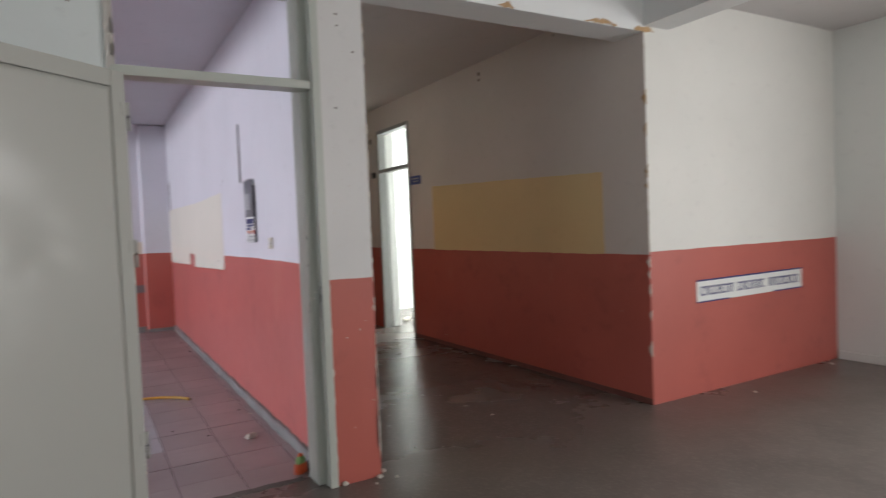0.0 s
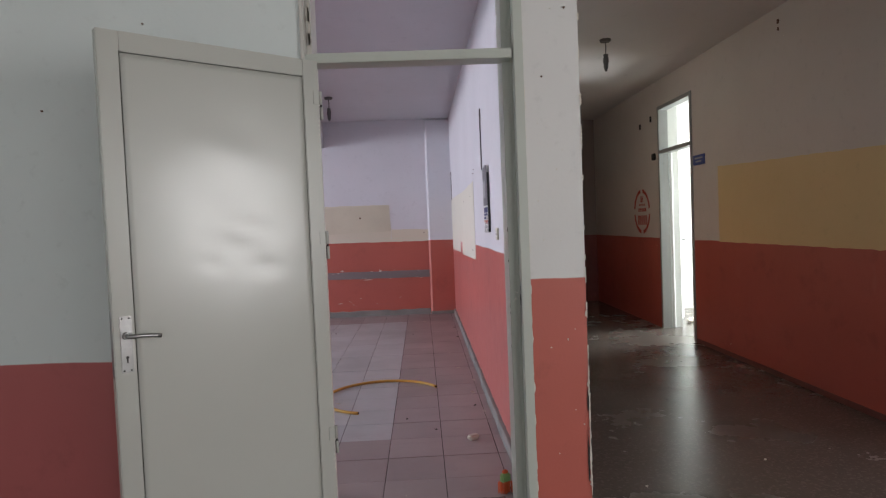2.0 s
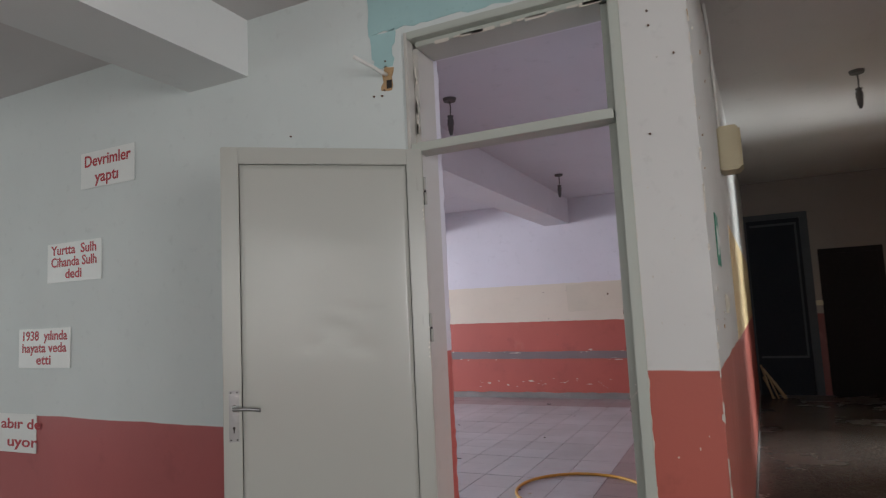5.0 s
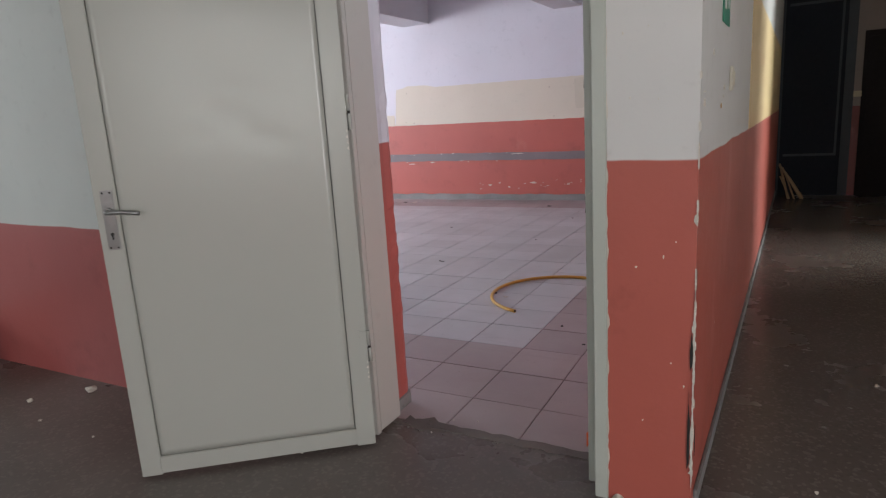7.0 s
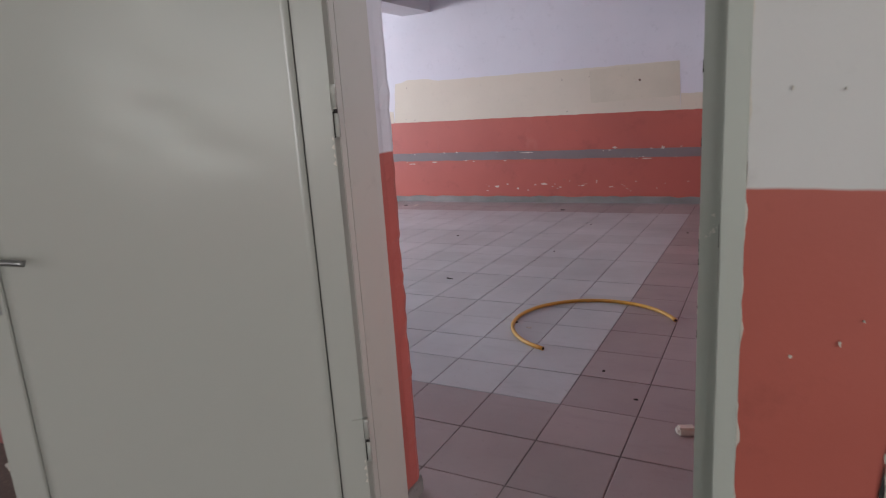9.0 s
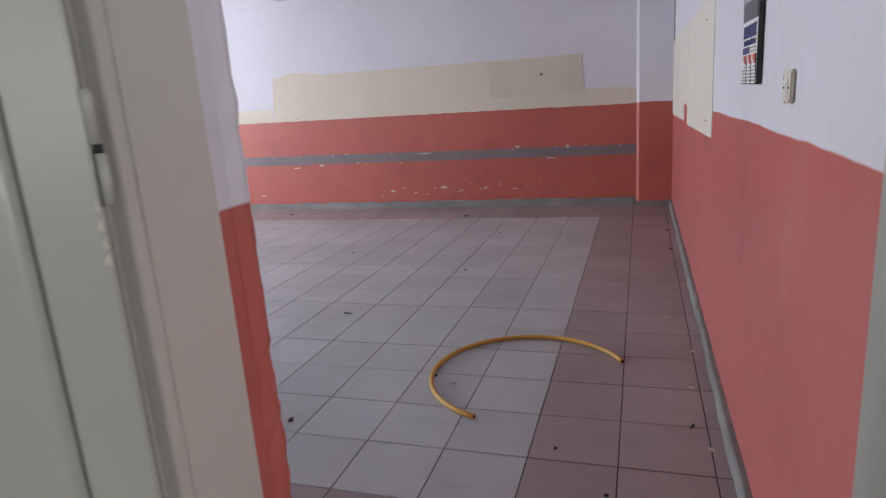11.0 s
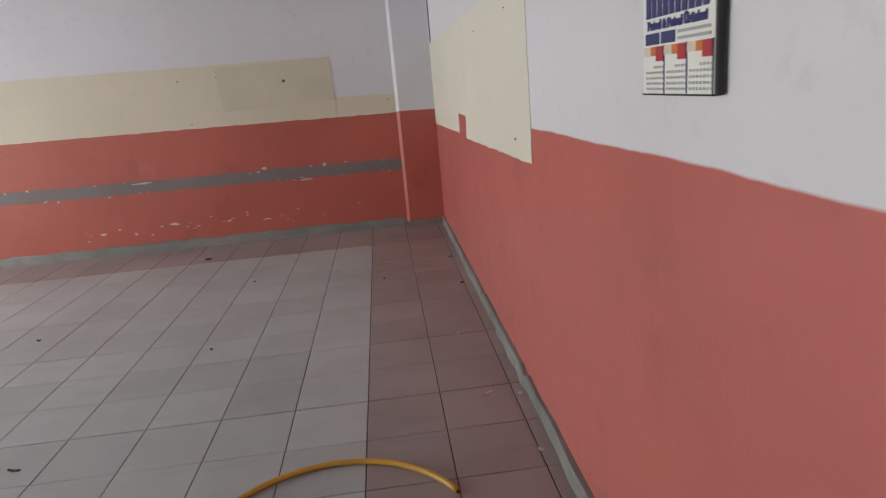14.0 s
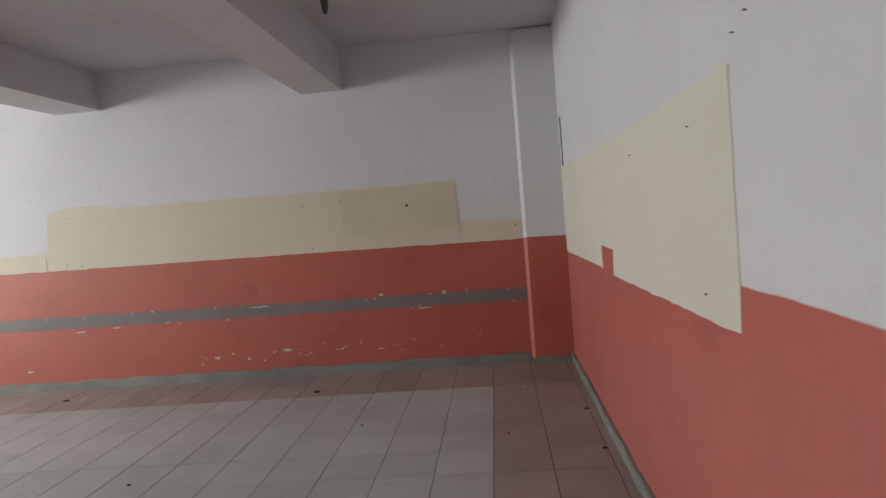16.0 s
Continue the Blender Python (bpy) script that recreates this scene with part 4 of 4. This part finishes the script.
for k in range(9):
    ob = part("plaster_lump", rock(rng.uniform(0.02, 0.06), 50 + k), M_chip)
    ob.matrix_basis = pose(2.6 + rng.uniform(0, 0.9), 4.1 + rng.uniform(0, 1.6), 0, 0, 0, k * 50)
    tagged(ob, "broken lump of pale plaster in the side room", "rubble", "plaster crumbs on the floor")

bs = empty("door_sign", pose(CX - 0.001, 3.545, 1.92))
tagged(bs, "small blue room sign beside the corridor doorway", "sign")
part("plate", boxes((-0.008, 0, -0.13, 0.13, -0.052, 0.052), bevel=0.002), M_blue_sign, bs)
for dz, w in ((0.018, 0.085), (-0.016, 0.06)):
    part("text_bar", boxes((-0.0095, -0.0075, -w, w, dz - 0.008, dz + 0.008)), M_grey_ink, bs)
knob = tagged(part("wall_bracket", boxes((CX - 0.03, CX, 4.71, 4.79, 2.04, 2.12), bevel=0.006), M_dark), "small dark bracket on the corridor wall", "bracket")
for k, (y, z, r) in enumerate(((5.22, 2.52, 0.018), (4.85, 2.56, 0.018), (2.10, 2.86, 0.009), (2.10, 2.80, 0.007))):
    tagged(part("wall_hook", boxes((CX - 0.012, CX, y - r, y + r, z - r * 2.4, z + r * 1.5), bevel=0.003), M_dark if r > 0.01 else M_plug), "rusty dark hook on the corridor wall", "hook", "hooks on the corridor wall")

emblem = bmesh.new()
cy, cz, R = 5.24, 1.424, 0.29
for s in range(48):
    a0, a1 = 2 * math.pi * s / 48, 2 * math.pi * (s + 0.97) / 48
    if s % 12 in (0, 11):
        continue
    q = [(cy + math.cos(a) * r, cz + math.sin(a) * r) for a, r in ((a0, R), (a1, R), (a1, R * 0.84), (a0, R * 0.84))]
    emblem.faces.new([emblem.verts.new((CX - 0.0015, y, z)) for y, z in q])
for y0, y1, z0, z1 in ((-0.05, 0.05, 0.12, 0.20), (-0.15, 0.15, 0.0, 0.045), (-0.17, 0.17, -0.17, -0.05), (-0.11, 0.11, 0.075, 0.10)):
    n = 5
    for k in range(n):
        a, b = y0 + (y1 - y0) * k / n, y0 + (y1 - y0) * (k + 0.72) / n
        emblem.faces.new([emblem.verts.new((CX - 0.0015, cy + u, cz + v)) for u, v in ((a, z0), (a, z1), (b, z1), (b, z0))])
part("stencil", emblem, M_stencil, wall_corr, "round red stencilled emblem, worn")

ex = empty("exit_sign", SKEWED @ pose(0.001, 0.57, 1.617))
tagged(ex, "green and white emergency exit sign on the wall", "sign")
part("plate", boxes((0, 0.004, -0.10, 0.10, -0.115, 0.115), bevel=0.001), M_green, ex)
part("figure_bars", boxes((0.0035, 0.0055, -0.07, -0.02, -0.07, 0.06), (0.0035, 0.0055, 0.0, 0.07, -0.02, 0.02), (0.0035, 0.0055, 0.03, 0.05, -0.06, 0.06)), M_paper, ex)

el = empty("emergency_lamp", SKEWED @ pose(0.0, 1.65, 2.25))
tagged(el, "yellowed plastic emergency lamp box on the corridor wall", "lamp")
part("housing", boxes((0, 0.115, -0.10, 0.10, -0.135, 0.135), bevel=0.010), M_box, el)
part("lid", boxes((0.115, 0.127, -0.085, 0.085, -0.12, 0.12), bevel=0.006), M_box, el)
part("slot", boxes((0.113, 0.1285, -0.03, 0.03, 0.03, 0.06)), M_dark, el)
for k, y in enumerate((1.58, 1.64)):
    tagged(part("wall_cable", tube([(0.012, y, 2.37), (0.012, y - 0.02, 2.58), (0.012 + 0.004 * k, y - 0.25 - 0.1 * k, 2.85), (0.012, y - 0.5, 2.995)], 0.007, 8), M_pipe), "pale cable running up the corridor wall", "cable", "cables on the corridor wall").matrix_basis = SKEWED
sw2 = tagged(empty("wall_socket", SKEWED @ pose(0.001, 0.80, 1.33)), "broken ivory wall switch on the corridor wall", "switch")
part("plate", boxes((0, 0.010, -0.035, 0.035, -0.045, 0.045), bevel=0.003), M_switch, sw2)
part("rocker", boxes((0.009, 0.016, -0.018, 0.018, -0.028, 0.028), bevel=0.003), M_switch, sw2)


def bulb_holder(x, y, drop, z_top=H):
    root = tagged(empty("ceiling_lamp", pose(x, y, z_top)), "bare bulb holder hanging on a short wire, bulb gone", "ceiling lamp", "bare ceiling lamp holders")
    rose = bmesh.new()
    bmesh.ops.create_cone(rose, cap_ends=True, segments=16, radius1=0.045, radius2=0.052, depth=0.022, matrix=Matrix.Translation((0, 0, -0.011)))
    part("ceiling_rose", rose, M_wire, root)
    part("wire", tube([(0, 0, -0.02), (0.004, 0.002, -drop * 0.5), (0, 0, -drop)], 0.005, 6), M_wire, root)
    sk = bmesh.new()
    for r0, r1, d, zz in ((0.016, 0.024, 0.03, -drop - 0.01), (0.026, 0.024, 0.045, -drop - 0.045), (0.019, 0.022, 0.05, -drop - 0.09), (0.010, 0.018, 0.03, -drop - 0.13)):
        bmesh.ops.create_cone(sk, cap_ends=True, segments=14, radius1=r0, radius2=r1, depth=d, matrix=Matrix.Translation((0, 0, zz)))
    part("socket", sk, M_wire, root)
    return root


bulb_holder(1.0, 2.85, 0.14)
bulb_holder(-1.80, 4.95, 0.14)
bulb_holder(-1.78, 1.73, 0.14)

bd = structure(empty("door_3"), "closed dark blue-grey door, dimness of the corridor end in its colour", "door")
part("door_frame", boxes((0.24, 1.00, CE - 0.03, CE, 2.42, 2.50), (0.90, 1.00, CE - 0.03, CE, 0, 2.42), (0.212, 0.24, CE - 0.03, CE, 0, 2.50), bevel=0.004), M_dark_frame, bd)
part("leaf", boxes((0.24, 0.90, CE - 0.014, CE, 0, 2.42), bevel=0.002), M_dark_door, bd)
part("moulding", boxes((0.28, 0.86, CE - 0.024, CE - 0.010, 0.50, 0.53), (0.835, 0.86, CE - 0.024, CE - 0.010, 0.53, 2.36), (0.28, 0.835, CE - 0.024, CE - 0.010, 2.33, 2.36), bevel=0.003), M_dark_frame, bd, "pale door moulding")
bk = structure(empty("door_4"), "almost black door in a dark frame, corridor dimness in its colour", "door")
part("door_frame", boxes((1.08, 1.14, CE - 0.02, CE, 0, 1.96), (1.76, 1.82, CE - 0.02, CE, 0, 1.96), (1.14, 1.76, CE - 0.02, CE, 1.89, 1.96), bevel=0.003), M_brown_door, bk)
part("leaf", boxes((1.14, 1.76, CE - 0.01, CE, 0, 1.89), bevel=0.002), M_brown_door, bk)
tagged(part("wall_socket", boxes((1.0, 1.09, CE - 0.02, CE, 1.20, 1.27), bevel=0.005), M_box), "small plastic switch box on the corridor end wall", "switch")

rng = random.Random(4)
for k in range(7):
    p0 = Vector((0.42 + rng.uniform(-0.1, 0.12), 7.0 + rng.uniform(-0.12, 0.12), 0.012))
    p1 = Vector((0.24 + rng.uniform(0, 0.05), 7.05 + rng.uniform(-0.15, 0.15), rng.uniform(0.28, 0.45)))
    st = part("wood_stick", tube([p0, (p0 + p1) / 2 + Vector((0, 0.01, 0.01)), p1], rng.uniform(0.008, 0.014), 6), M_wood)
    tagged(st, "dry wooden stick leaning against the corridor wall", "stick", "sticks leaning on the corridor wall")

# ---- classroom: hose, calendar, switch, strips, litter ----
hose = tagged(empty("hose"), "short curved piece of yellow plastic hose on tiles", "hose")
pts = [(-1.084 + 0.470 * math.cos(a), 2.166 + 0.470 * math.sin(a), 0.0112) for a in (radians(250 - 224 * k / 44) for k in range(45))]
part("tube", tube(pts, 0.0112, 12), M_hose, hose)
for p, q in ((pts[0], pts[1]), (pts[-1], pts[-2])):
    d = (Vector(p) - Vector(q)).normalized()
    part("open_end", tube([Vector(p) - d * 0.001, Vector(p) + d * 0.0008], 0.0085, 10), M_dark, hose)

cal = empty("wall_calendar", pose(CW - 0.003, 1.628, 1.757, 0, 0, 0))
tagged(cal, "hanging paper wall calendar with dark photo and month columns", "calendar")
cw, ch = 0.132, 0.460
for k in range(3):
    part("leaf", boxes((-0.006 - 0.004 * k, -0.003 - 0.004 * k, -cw, cw, -ch, 0)), M_paper, cal)
part("photo", boxes((-0.0160, -0.0140, -cw, cw, -0.275, 0)), M_photo, cal, "dark printed photograph")
part("photo_shape", boxes((-0.0170, -0.0155, -0.02, 0.115, -0.22, -0.10), bevel=0.0005), M_grey_ink, cal, "grey shape in the photograph")
for k in range(10):
    part("letter_bar", boxes((-0.0160, -0.0140, 0.098 - 0.0235 * k, 0.115 - 0.0235 * k, -0.325, -0.288)), M_blue_ink, cal)
lettering("letter", "Petrol & Petrol Ürünleri", 0.020, M_blue_ink, cal, pose(-0.0152, 0.0, -0.339, 90, 0, -90), 0.22)
for a, b in ((0.062, 0.118), (0.0, 0.052)):
    part("logo_bar", boxes((-0.0160, -0.0140, a, b, -0.372, -0.352)), M_blue_ink, cal)
for z in (-0.356, -0.367):
    part("address_bar", boxes((-0.0160, -0.0140, -0.12, -0.012, z - 0.0025, z + 0.0025)), M_grey_ink, cal)
days = bmesh.new()
for k in range(3):
    a = cw - 0.004 - (k + 1) * (2 * cw - 0.008) / 3
    b = a + (2 * cw - 0.008) / 3 - 0.003
    part("month_header", boxes((-0.0160, -0.0140, a + 0.03, b - 0.03, -0.392, -0.376)), M_orange, cal, "orange month header")
    part("month_header", boxes((-0.0160, -0.0140, b - 0.03, b, -0.392, -0.376)), M_cream, cal)
    part("month_number", boxes((-0.0165, -0.0142, a, a + 0.03, -0.402, -0.376)), M_red_ink, cal, "red year box")
    part("column_line", boxes((-0.0158, -0.0140, a - 0.002, a - 0.0005, -ch, -0.375)), M_blue_ink, cal)
    for r in range(5):
        for c in range(7):
            if r * 7 + c > 2:
                add_box(days, -0.0156, -0.0140, b - 0.008 - 0.0115 * c - 0.005, b - 0.008 - 0.0115 * c, -0.410 - 0.0098 * r - 0.0045, -0.410 - 0.0098 * r)
tagged(part("day_number", days, M_grey_ink, cal), kind="stuff")
part("bottom_edge", boxes((-0.0165, -0.003, -cw, cw, -ch - 0.003, -ch)), M_black, cal)
# Black strip along the edge, also standing for shade behind the curled leaves.
part("backing_shade", boxes((-0.0135, -0.0015, -cw - 0.010, -cw - 0.0005, -ch - 0.002, -0.05), bevel=0.001), M_black, cal, "black strip for the leaves' dark edge and the shade beside them")
part("nail", tube([(0.0, 0, 0.004), (-0.018, 0, 0.006)], 0.003, 6), M_dark, cal)

sw = tagged(empty("light_switch", pose(CW - 0.001, 1.108, 1.288)), "ivory plastic light switch on the classroom wall", "switch")
part("plate", boxes((-0.010, 0, -0.043, 0.043, -0.039, 0.039), bevel=0.004), M_switch, sw)
part("rocker", boxes((-0.0118, -0.009, -0.016, 0.016, -0.018, 0.018), bevel=0.001), M_paper, sw, "paler worn rocker")
for dy in (-0.026, 0.026):
    scr = bmesh.new()
    bmesh.ops.create_uvsphere(scr, u_segments=8, v_segments=5, radius=0.0035, matrix=Matrix.Translation((-0.0095, dy, -0.002)))
    part("screw", scr, M_plug, sw)
part("rocker_gap", boxes((-0.0123, -0.0115, -0.001, 0.001, -0.016, 0.002)), M_grey_ink, sw)
for k, (dy, dz, w, h) in enumerate(((0.01, -0.036, 0.03, 0.006), (-0.03, -0.033, 0.012, 0.010), (0.036, 0.02, 0.006, 0.02))):
    flake("x", -0.0098, -0.12, dy, dz, w, h, 880 + k, M_dust, sw, "dirt")
part("legend_bar", boxes((-0.0122, -0.0116, -0.010, 0.010, 0.004, 0.007)), M_grey_ink, sw)

for y, z0, z1 in ((1.945, 1.76, 2.222), (6.53, 1.72, 2.14)):
    st = tagged(empty("wall_strip", pose(CW, y, z0)), "thin dark hanging strip on the classroom wall", "strip", "dark strips on the classroom wall")
    part("strip", boxes((-0.008, 0, -0.011, 0.011, 0, z1 - z0), bevel=0.002), M_band, st)
    part("strip_core", boxes((-0.0095, -0.0075, -0.005, 0.005, 0.01, z1 - z0 - 0.01)), M_dark, st)


def scrap(x, y, w, h, seed, material, label):
    rng = random.Random(seed)
    bm = bmesh.new()
    n = 8
    ring = [bm.verts.new((math.cos(2 * math.pi * k / n) * w * rng.uniform(0.55, 1), math.sin(2 * math.pi * k / n) * h * rng.uniform(0.55, 1), rng.uniform(0.0015, 0.007))) for k in range(n)]
    bm.faces.new(ring)
    low = [bm.verts.new((v.co.x, v.co.y, 0)) for v in ring]
    for k in range(n):
        bm.faces.new((low[k], low[(k + 1) % n], ring[(k + 1) % n], ring[k]))
    bmesh.ops.recalc_face_normals(bm, faces=bm.faces[:])
    ob = part("floor_scrap", bm, material)
    ob.matrix_basis = pose(x, y, 0.0005, 0, 0, seed * 41)
    return tagged(ob, label, "scrap", "litter on the classroom floor")


pale, dark_s = "small pale chip of plaster on the tiles", "small dark scrap lying on the tiles"
for k, (x, y, w, h, d) in enumerate(((-0.452, 2.985, 0.035, 0.010, 0), (-0.325, 3.157, 0.010, 0.007, 0), (-0.318, 2.945, 0.014, 0.010, 0), (-2.415, 2.844, 0.045, 0.008, 1), (-0.384, 2.136, 0.022, 0.010, 0), (-0.397, 1.754, 0.025, 0.006, 1),
                                     (-2.48, 6.10, 0.05, 0.04, 1), (-4.862, 6.294, 0.06, 0.03, 1), (-1.446, 1.972, 0.02, 0.012, 0), (-1.55, 2.035, 0.016, 0.010, 1), (-2.047, 1.515, 0.022, 0.016, 1),
                                     (-0.344, 1.598, 0.022, 0.009, 0), (-0.379, 2.09, 0.022, 0.012, 0), (-0.36, 4.6, 0.02, 0.015, 1), (-0.9, 4.9, 0.012, 0.01, 1), (-1.9, 3.9, 0.014, 0.01, 1), (-3.1, 4.4, 0.02, 0.012, 1), (-0.7, 1.25, 0.012, 0.008, 1),
                                     (-0.9, 1.5, 0.010, 0.008, 1), (-4.7, 6.3, 0.10, 0.03, 0), (-0.75, 5.9, 0.02, 0.012, 0), (-0.36, 5.3, 0.02, 0.02, 1), (-1.9, 5.2, 0.012, 0.01, 1), (-0.5, 3.7, 0.012, 0.008, 0), (-0.34, 2.5, 0.02, 0.01, 0))):
    scrap(x + 0.014, y + 0.062, w, h, k + 1, M_dark if d else M_chip, dark_s if d else pale)

# ---- classroom floor tiles ----
TPX, TPY, TX, TY = 0.325, 0.3245, -0.979, 2.136
GAP = 0.0022


def tile_mesh(w, d, material):
    bm = bmesh.new()
    c, zt, zb = 0.0018, 0.0, -0.006
    outer = [(-w / 2, -d / 2), (w / 2, -d / 2), (w / 2, d / 2), (-w / 2, d / 2)]
    top = [bm.verts.new((x - math.copysign(c, x), y - math.copysign(c, y), zt)) for x, y in outer]
    mid = [bm.verts.new((x, y, zt - c * 0.7)) for x, y in outer]
    low = [bm.verts.new((x, y, zb)) for x, y in outer]
    bm.faces.new(top)
    for a, b in ((top, mid), (mid, low)):
        for k in range(4):
            bm.faces.new((a[k], b[k], b[(k + 1) % 4], a[(k + 1) % 4]))
    return mesh_of("tile", bm, material)


shared, far = {}, bmesh.new()
far_dark = bmesh.new()
for i in range(-31, 3):
    for j in range(-6, 15):
        x0, x1 = max(TX + i * TPX, CL), min(TX + (i + 1) * TPX, CW)
        y0, y1 = max(TY + j * TPY, 0.225), min(TY + (j + 1) * TPY, CB)
        if x1 - x0 < 0.02 or y1 - y0 < 0.02:
            continue
        pale_field = -28 <= i < 0 and -3 <= j < 12
        w, d = round(x1 - x0 - GAP * 2, 4), round(y1 - y0 - GAP * 2, 4)
        if i >= -13:
            key = (w, d, pale_field)
            if key not in shared:
                shared[key] = tile_mesh(w, d, M_tile_light if pale_field else M_tile_dark)
            ob = new("tile", shared[key])
            ob.parent = floor_class
            ob.location = ((x0 + x1) / 2, (y0 + y1) / 2, 0.0007 * math.sin(i * 12.9 + j * 78.2))
        else:
            add_box(far if pale_field else far_dark, x0 + GAP, x1 - GAP, y0 + GAP, y1 - GAP, -0.006, 0.0)
tagged(part("tile_field", far, M_tile_light, floor_class), kind="stuff")
tagged(part("tile_border", far_dark, M_tile_dark, floor_class), kind="stuff")
